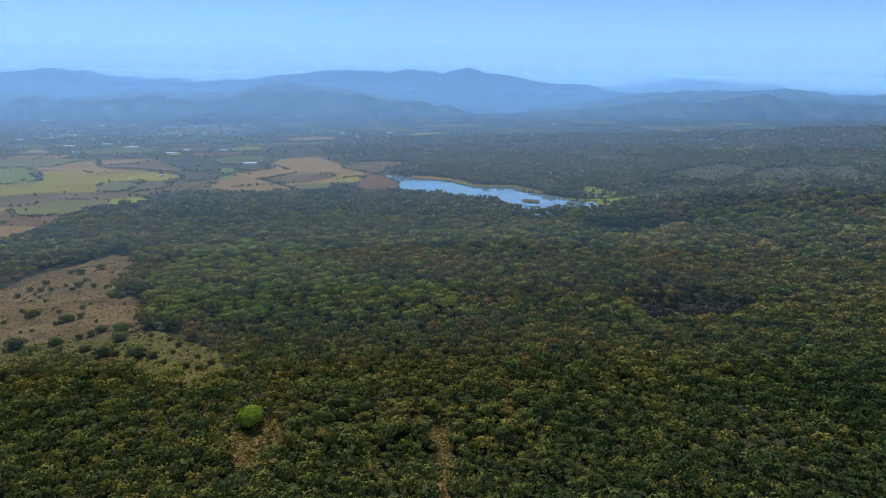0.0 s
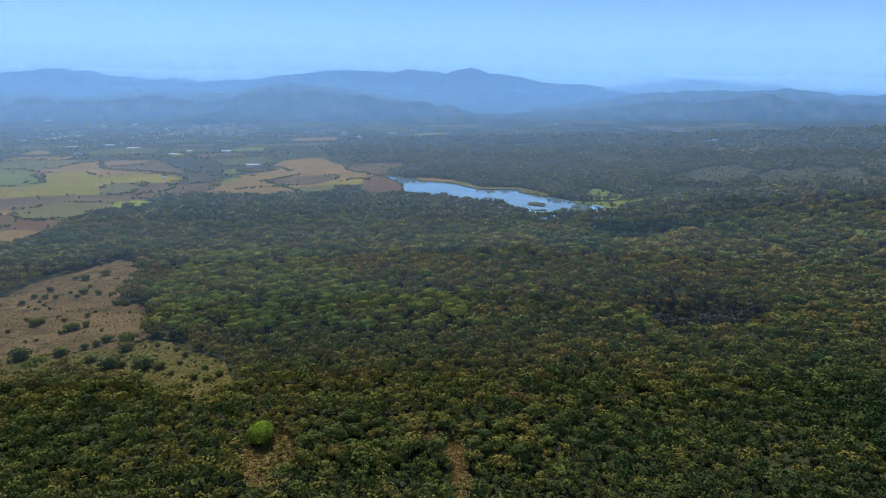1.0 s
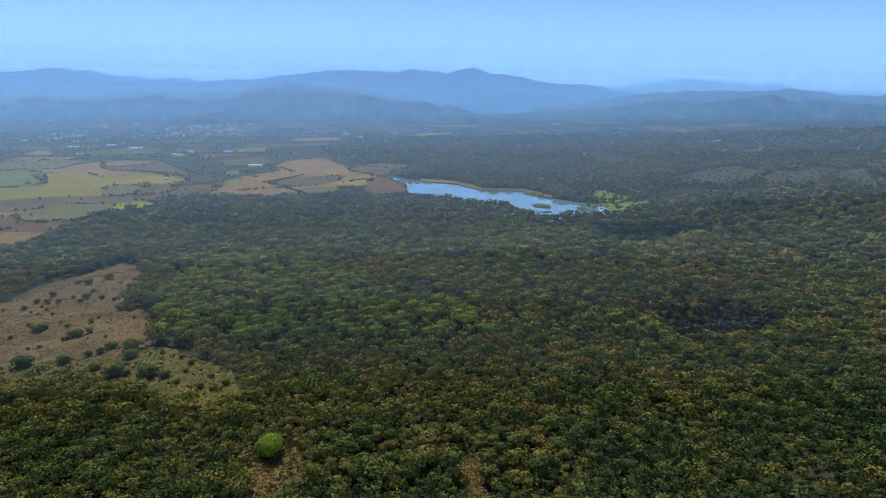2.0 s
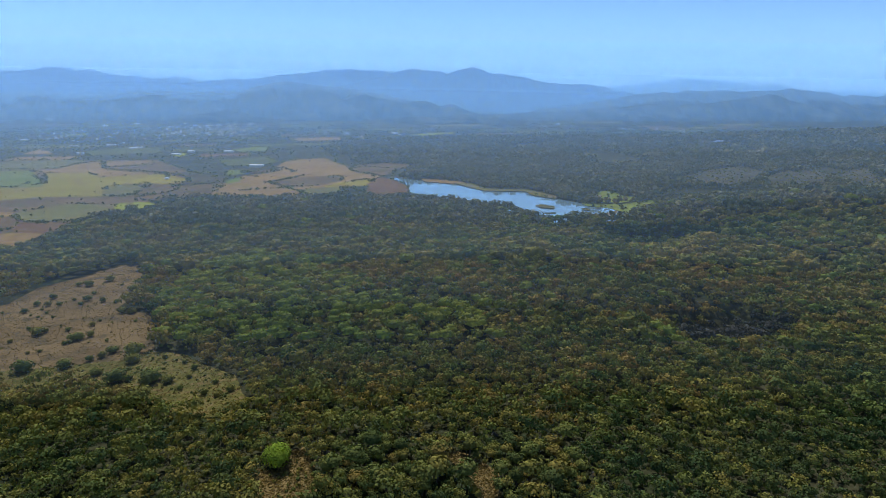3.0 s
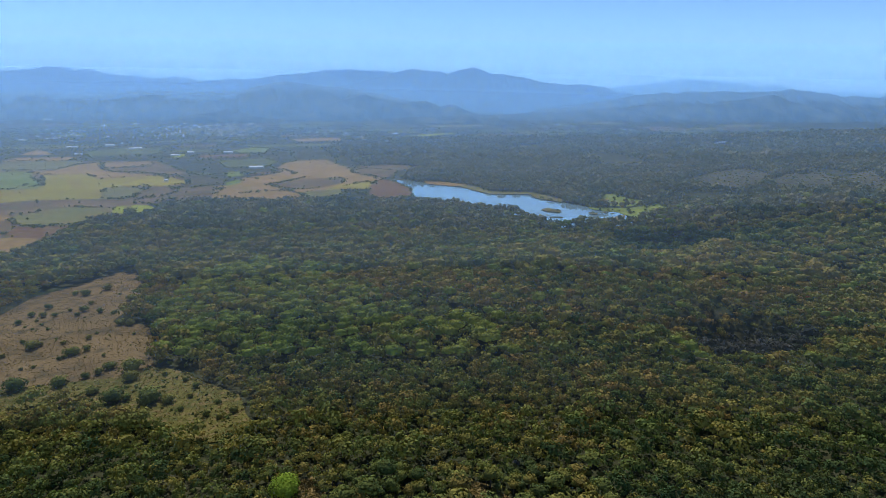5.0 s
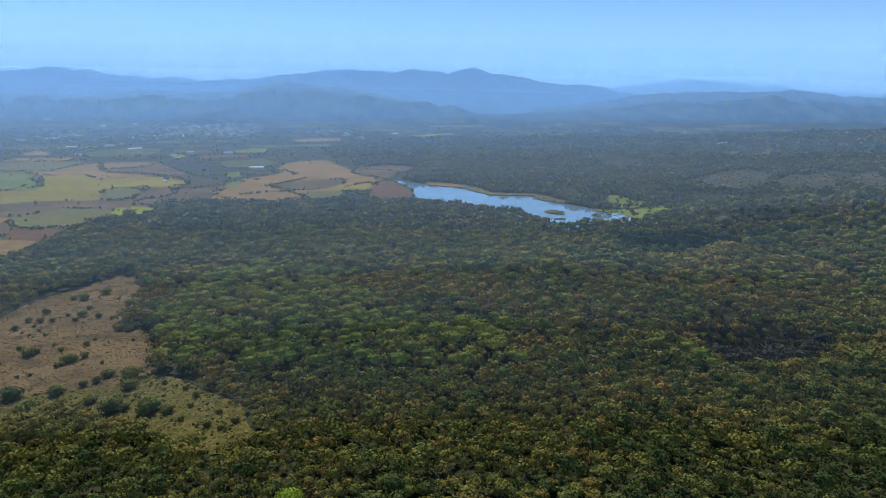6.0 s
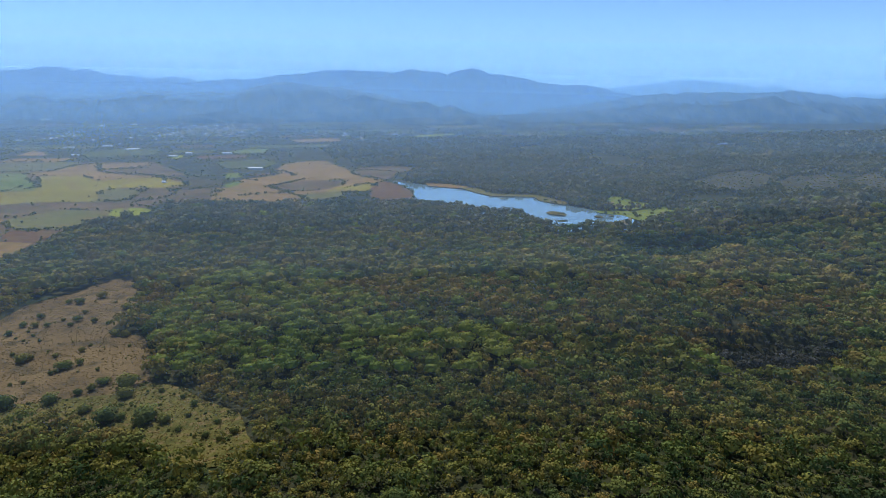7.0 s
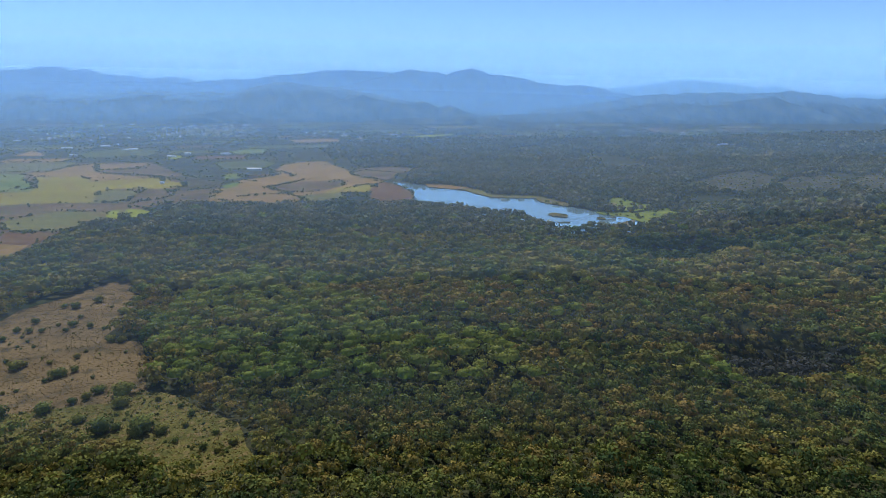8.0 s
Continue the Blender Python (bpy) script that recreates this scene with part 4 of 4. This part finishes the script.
def plain_field(u0, v0, wide, tall):
    """One field of the far patchwork, if nothing else stands there, with trees along two sides."""
    corners = []
    for u, v in ((u0, v0), (u0 + wide, v0), (u0 + wide, v0 + tall), (u0, v0 + tall)):
        u, v = u + rng.uniform(-0.08, 0.08) * wide, v + rng.uniform(-0.12, 0.12) * tall
        corners.append((u * math.cos(TURN) - v * math.sin(TURN), u * math.sin(TURN) + v * math.cos(TURN)))
    cx, cy = sum(q[0] for q in corners) / 4, sum(q[1] for q in corners) / 4
    if cy < 880 or cy > 4150 or abs(cx) > 0.86 * cy + 100:
        return
    px, py = np.array([q[0] for q in corners] + [cx]), np.array([q[1] for q in corners] + [cy])
    if inside(px, py, FAR_WOODS).any() or not off_fields(px, py).all():
        return
    if rng.uniform() < 0.72:
        material, word = (SHADES if cy < 1900 else FAR_SHADES)[int(rng.integers(0, 8))]
        small = [(cx + (qx - cx) * 0.93, cy + (qy - cy) * 0.93) for qx, qy in corners]
        tagged(patch("field", small, 0.5 if cy < 2300 else 1.2, material, 120.0 if cy > 2000 else 0.0), word + " on the far plain", "field", "fields of the plain", "structure")
    for k in (0, 1):
        (ax, ay), (bx, by) = corners[k], corners[k + 1]
        many = int(math.hypot(bx - ax, by - ay) / 5.0)
        for s in range(many):
            if rng.uniform() < 0.8 and noise.noise(((ax + (bx - ax) * s / many) / 60, (ay + (by - ay) * s / many) / 60, 3.0)) > -0.12:
                hedge_x.append(ax + (bx - ax) * s / many + rng.normal() * 3)
                hedge_y.append(ay + (by - ay) * s / many + rng.normal() * 3)
                hedge_r.append(rng.uniform(1.2, 3.2) * (1 + max(0, ay - 1500) / 4000))


v = 500.0
while v < 5200:
    tall = 75 + max(0, v - 900) * 0.055 + rng.uniform(-12, 25)
    u = -3300.0
    while u < 3000:
        wide = (150 + max(0, v - 1200) * 0.06) * rng.uniform(0.6, 1.5)
        plain_field(u, v, wide, tall)
        u += wide
    v += tall
x, y = scatter(-3600, 1200, 880, 3600, 27)
lone = np.array([noise.noise((px / 120, py / 160, 8.0)) for px, py in zip(x, y)])
ok = off_fields(x, y) & ~inside(x, y, FAR_WOODS) & (np.abs(x) < 0.86 * y + 60) & (lone + rng.normal(scale=0.15, size=len(x)) > 0.05)
hx, hy = np.concatenate([hedge_x, x[ok]]), np.concatenate([hedge_y, y[ok]])
hr = np.concatenate([hedge_r, rng.uniform(1.2, 3.4, ok.sum()) * (1 + np.maximum(0, y[ok] - 1500) / 2500)])
tagged(new("hedge_trees", forest_mesh("hedge_trees", hx, hy, hr, 1.2 + hr * 0.5, rng.uniform(0.05, 0.4, len(hx)), 4, 3, 0.7, 0.85, core=False)),
       "dark green hedges and scattered trees between the fields", "hedge", kind="stuff")

# tufts of dry grass and stubble in the clearings
M_TUFT = foliage("grass_tufts", [(0.0, (0.075, 0.080, 0.022)), (0.3, (0.16, 0.105, 0.042)), (0.7, (0.275, 0.19, 0.075)), (0.85, (0.15, 0.135, 0.034)), (1.0, (0.13, 0.14, 0.03))], 0.3)
for outline, each, tone in ((CLEARING, 2.4, (0.30, 0.62)), (SCRUB, 0.7, (0.2, 1.0)), (grown(ROUND_GAP, 1.36), 0.25, (0.44, 0.74)), (grown(TRAIL_GAP, 1.16), 0.25, (0.44, 0.74))):
    x0, x1 = min(q[0] for q in outline), max(q[0] for q in outline)
    y0, y1 = min(q[1] for q in outline), max(q[1] for q in outline)
    many = int((x1 - x0) * (y1 - y0) / each)
    x, y = rng.uniform(x0, x1, many), rng.uniform(y0, y1, many)
    ok = inside(x, y, outline) & (np.abs(x) < 0.95 * y)
    x, y = x[ok], y[ok]
    r = rng.uniform(0.25, 0.6, len(x))
    tagged(new("grass_tufts", forest_mesh("grass_tufts", x, y, r, 0.25 + r * 0.1, rng.uniform(*tone, len(x)), 4, 2, 0.42, 0.9, M_TUFT, False)),
           "tufts of dry brown grass and stubble", "grass", kind="stuff")

# low bushes over the scrubby edges, the glade, the islet and the open slopes
bx_, by_, br_ = [], [], []
for outline, each, low, high in ((SCRUB, 5, 0.3, 0.95), (ROUND_GAP, 6, 0.4, 1.0), (TRAIL_GAP, 6, 0.4, 1.0), (GLADE, 12, 0.8, 2.4), *((o, 7, 0.4, 1.1) for o in ISLETS), (MEADOW, 140, 1.2, 4.0), (SHORE_MEADOW, 220, 1.2, 3.5), (CLEARING, 260, 0.4, 1.0), *((f[2], 60, 1.0, 3.0) for f in FIELDS if "slope" in f[0])):
    x0, x1 = min(q[0] for q in outline), max(q[0] for q in outline)
    y0, y1 = min(q[1] for q in outline), max(q[1] for q in outline)
    many = int((x1 - x0) * (y1 - y0) / each)
    x, y = rng.uniform(x0, x1, many), rng.uniform(y0, y1, many)
    grow = np.array([noise.noise((px / 18, py / 18, 6.0)) for px, py in zip(x, y)]) + rng.normal(scale=0.25, size=many)
    ok = inside(x, y, outline) & (grow > 0.0)
    bx_.append(x[ok]), by_.append(y[ok]), br_.append(rng.uniform(low, high, ok.sum()))
bx_, by_, br_ = np.concatenate(bx_), np.concatenate(by_), np.concatenate(br_)
tagged(new("bushes", forest_mesh("bushes", bx_, by_, br_, 0.2 + br_ * 0.45, rng.uniform(0.05, 0.5, len(bx_)), 14, 4, 0.4, 0.9, core=False)),
       "low green bushes scattered over grass and scrub", "bush", kind="stuff")

# trees along the edges of the near fields, and a few standing in them
ex, ey = [], []
for outline in ALL_FIELDS:
    for (ax, ay), (bx, by) in zip(outline, outline[1:] + outline[:1]):
        long = math.hypot(bx - ax, by - ay)
        for k in range(int(long / 2.8)):
            s = k * 2.8 / long
            if noise.noise(((ax + (bx - ax) * s) / 45, (ay + (by - ay) * s) / 45, 1.0)) + rng.normal() * 0.14 > 0.10:
                ex.append(ax + (bx - ax) * s + rng.normal() * 2.5)
                ey.append(ay + (by - ay) * s + rng.normal() * 2.5)
    bx0, bx1 = min(q[0] for q in outline), max(q[0] for q in outline)
    by0, by1 = min(q[1] for q in outline), max(q[1] for q in outline)
    for k in range(int((bx1 - bx0) * (by1 - by0) / 9000)):
        px, py = rng.uniform(bx0, bx1), rng.uniform(by0, by1)
        if inside(px, py, outline):
            ex.append(px)
            ey.append(py)
for line in HEDGES:
    for (ax, ay), (bx, by) in zip(line, line[1:]):
        many = int(math.hypot(bx - ax, by - ay) / 2.2) + 2
        for k in range(many):
            ex.append(ax + (bx - ax) * k / many + rng.normal() * 2.6)
            ey.append(ay + (by - ay) * k / many + rng.normal() * 2.6)
ex, ey = np.array(ex), np.array(ey)
ok = ~inside(ex, ey, LAKE) & (np.abs(ex) < 0.9 * ey + 60)
ex, ey = ex[ok], ey[ok]
er = rng.uniform(0.7, 2.4, len(ex))
tagged(new("field_trees", forest_mesh("field_trees", ex, ey, er, 0.8 + er * 0.6, rng.uniform(0.05, 0.4, len(ex)), 7, 4, 0.55, 0.9, core=False)),
       "dark green bushes and trees along the field edges", "hedge", kind="stuff")


# ---- houses, sheds and streets of the plain ----
def house_meshes(wide, deep, high, pitch, roof_material):
    """Wall and gabled roof of a plain house, on the ground at its middle."""
    a, b, e = wide / 2, deep / 2, 0.45
    wall = bpy.data.meshes.new("wall")
    wall.from_pydata([(-a, -b, -1), (a, -b, -1), (a, b, -1), (-a, b, -1), (-a, -b, high), (a, -b, high), (a, b, high), (-a, b, high), (-a, 0, high + pitch), (a, 0, high + pitch)], [],
                     [(0, 1, 5, 4), (1, 2, 6, 9, 5), (2, 3, 7, 6), (3, 0, 4, 8, 7)])
    wall.materials.append(M_WHITE)
    roof = bpy.data.meshes.new("roof")
    drop = pitch * e / b
    lines = [(-b - e, high - drop), (0, high + pitch), (b + e, high - drop), (b + e, high - drop + 0.2), (0, high + pitch + 0.22), (-b - e, high - drop + 0.2)]
    verts = [(x, y, z) for x in (-a - e, a + e) for y, z in lines]
    roof.from_pydata(verts, [], [(k, (k + 1) % 6, 6 + (k + 1) % 6, 6 + k) for k in range(6)] + [(0, 5, 4, 1), (1, 4, 3, 2), (6, 7, 10, 11), (7, 8, 9, 10)])
    roof.materials.append(roof_material)
    return wall, roof


def place_house(meshes, x, y, turn, name, label, group):
    root = new(name)
    root.location, root.rotation_euler = (x, y, float(bumps(x, y)) + 0.4), (0, 0, turn)
    for piece, data in zip(("wall", "roof"), meshes):
        new(piece, data).parent = root
    return tagged(root, label, "house" if name == "house" else "shed", group)


HOUSES = [(house_meshes(8, 6, 3.0, 1.2, M_TIN), "white house with a pale sheet-metal roof"), (house_meshes(12, 7, 3.2, 1.2, M_TIN), "long white house with a pale sheet-metal roof"),
          (house_meshes(7, 6, 5.0, 1.0, M_WHITE), "two-storey white house with a white roof"), (house_meshes(9, 7, 3.0, 1.5, M_TILE), "white house with a red tile roof")]
TOWN = [(-1579, 3020), (-1797, 3643), (-1717, 4022), (-1301, 4022), (-1079, 3536), (-976, 2919), (-1129, 2629), (-1303, 2630)]
SLOPE_VILLAGE = [(573, 1880), (718, 2294), (868, 2261), (730, 1827), (597, 1716)]
RIDGE_VILLAGE = [(894, 2142), (981, 2275), (1070, 2193), (1010, 2088)]
FAR_VILLAGE = [(304, 3750), (439, 4022), (828, 4078), (798, 3750), (504, 3425)]
HAMLETS = [(-1785, 2516), (-2386, 3470), (-1794, 3231), (-1663, 3604), (-1142, 2458), (-1273, 2200)]
EAST_HAMLETS = [(-743, 3132), (-786, 3609), (-247, 2819), (-42, 3623), (-95, 3054), (-411, 2852)]
RIDGE_FOOT = [(833, 3595), (705, 2837), (1223, 2875), (1586, 3626)]
for outline, many, words in ((TOWN, 115, " in the valley town"), (SLOPE_VILLAGE, 34, " on the wooded slope"), (RIDGE_VILLAGE, 12, " on the ridge"), (FAR_VILLAGE, 14, " in a far village"), (HAMLETS, 46, " among the far fields"), (EAST_HAMLETS, 22, " among the far fields"), (RIDGE_FOOT, 26, " below the far ridge")):
    x0, x1 = min(q[0] for q in outline), max(q[0] for q in outline)
    y0, y1 = min(q[1] for q in outline), max(q[1] for q in outline)
    done = 0
    while done < many:
        px, py = rng.uniform(x0, x1), rng.uniform(y0, y1)
        if inside(px, py, outline):
            meshes, label = HOUSES[int(rng.choice(4, p=(0.35, 0.25, 0.2, 0.2)))]
            place_house(meshes, px, py, float(rng.choice((0.3, 1.87)) + rng.normal() * 0.05), "house", label + words, "houses" + words)
            done += 1

SHEDS = [([(-430, 1321)], 40, 12, 0.05), ([(-662, 1795)], 34, 14, 0.1), ([(-764, 1671)], 30, 12, 0.0), ([(-1276, 2039)], 44, 16, 0.05), ([(-1031, 1972)], 60, 14, 0.95), ([(-1047, 1695)], 26, 10, 0.0),
         ([(-1209, 2147)], 40, 14, 0.1), ([(-774, 1795)], 24, 10, 0.0), ([(-512, 1070)], 8, 6, 0.1), ([(-2842, 4299)], 60, 30, 0.0), ([(-1763, 2490)], 40, 16, -0.3), ([(-2132, 3750)], 40, 18, 0.0),
         ([(-2017, 3913)], 44, 18, 0.0), ([(-442, 2179)], 22, 10, 0.1), ([(261, 743)], 9, 6, 0.2), ([(-276, 3117)], 40, 14, 0.0), ([(-2341, 3431)], 30, 14, 0.0)]
for spot, wide, deep, turn in SHEDS:
    place_house(house_meshes(wide * 0.75, deep * 0.75, 3.6 if wide > 12 else 2.6, 1.2, M_TIN), spot[0][0], spot[0][1], turn, "farm_shed", "long pale farm shed with a sheet-metal roof" if wide > 12 else "small white farm hut with a sheet-metal roof", "farm sheds")

STREETS = [[(-1601, 3858), (-1315, 3274)], [(-1532, 3858), (-1351, 3431)], [(-1502, 3913), (-1053, 2821)], [(-1464, 4022), (-1250, 3483)], [(-1445, 4078), (-1172, 3378)], [(-1609, 3750), (-1426, 3378)], [(-130, 1963), (-105, 1692)], [(-126, 1903), (-97, 1962)],
           [(-411, 2864), (-349, 2477)], [(-1621, 3483), (-1602, 3590)], [(34, 1305), (33, 1176)]]
for (ax, ay), (bx, by) in STREETS:
    way = Vector((bx - ax, by - ay, 0)).normalized().cross((0, 0, 1)) * (3.6 if ay > 2400 else 2.0)
    outline = [(ax + way.x, ay + way.y), (bx + way.x, by + way.y), (bx - way.x, by - way.y), (ax - way.x, ay - way.y)]
    tagged(patch("road", outline, 1.6, M_ROAD, 40.0), "pale dusty street in the valley", "road", "streets", "structure")
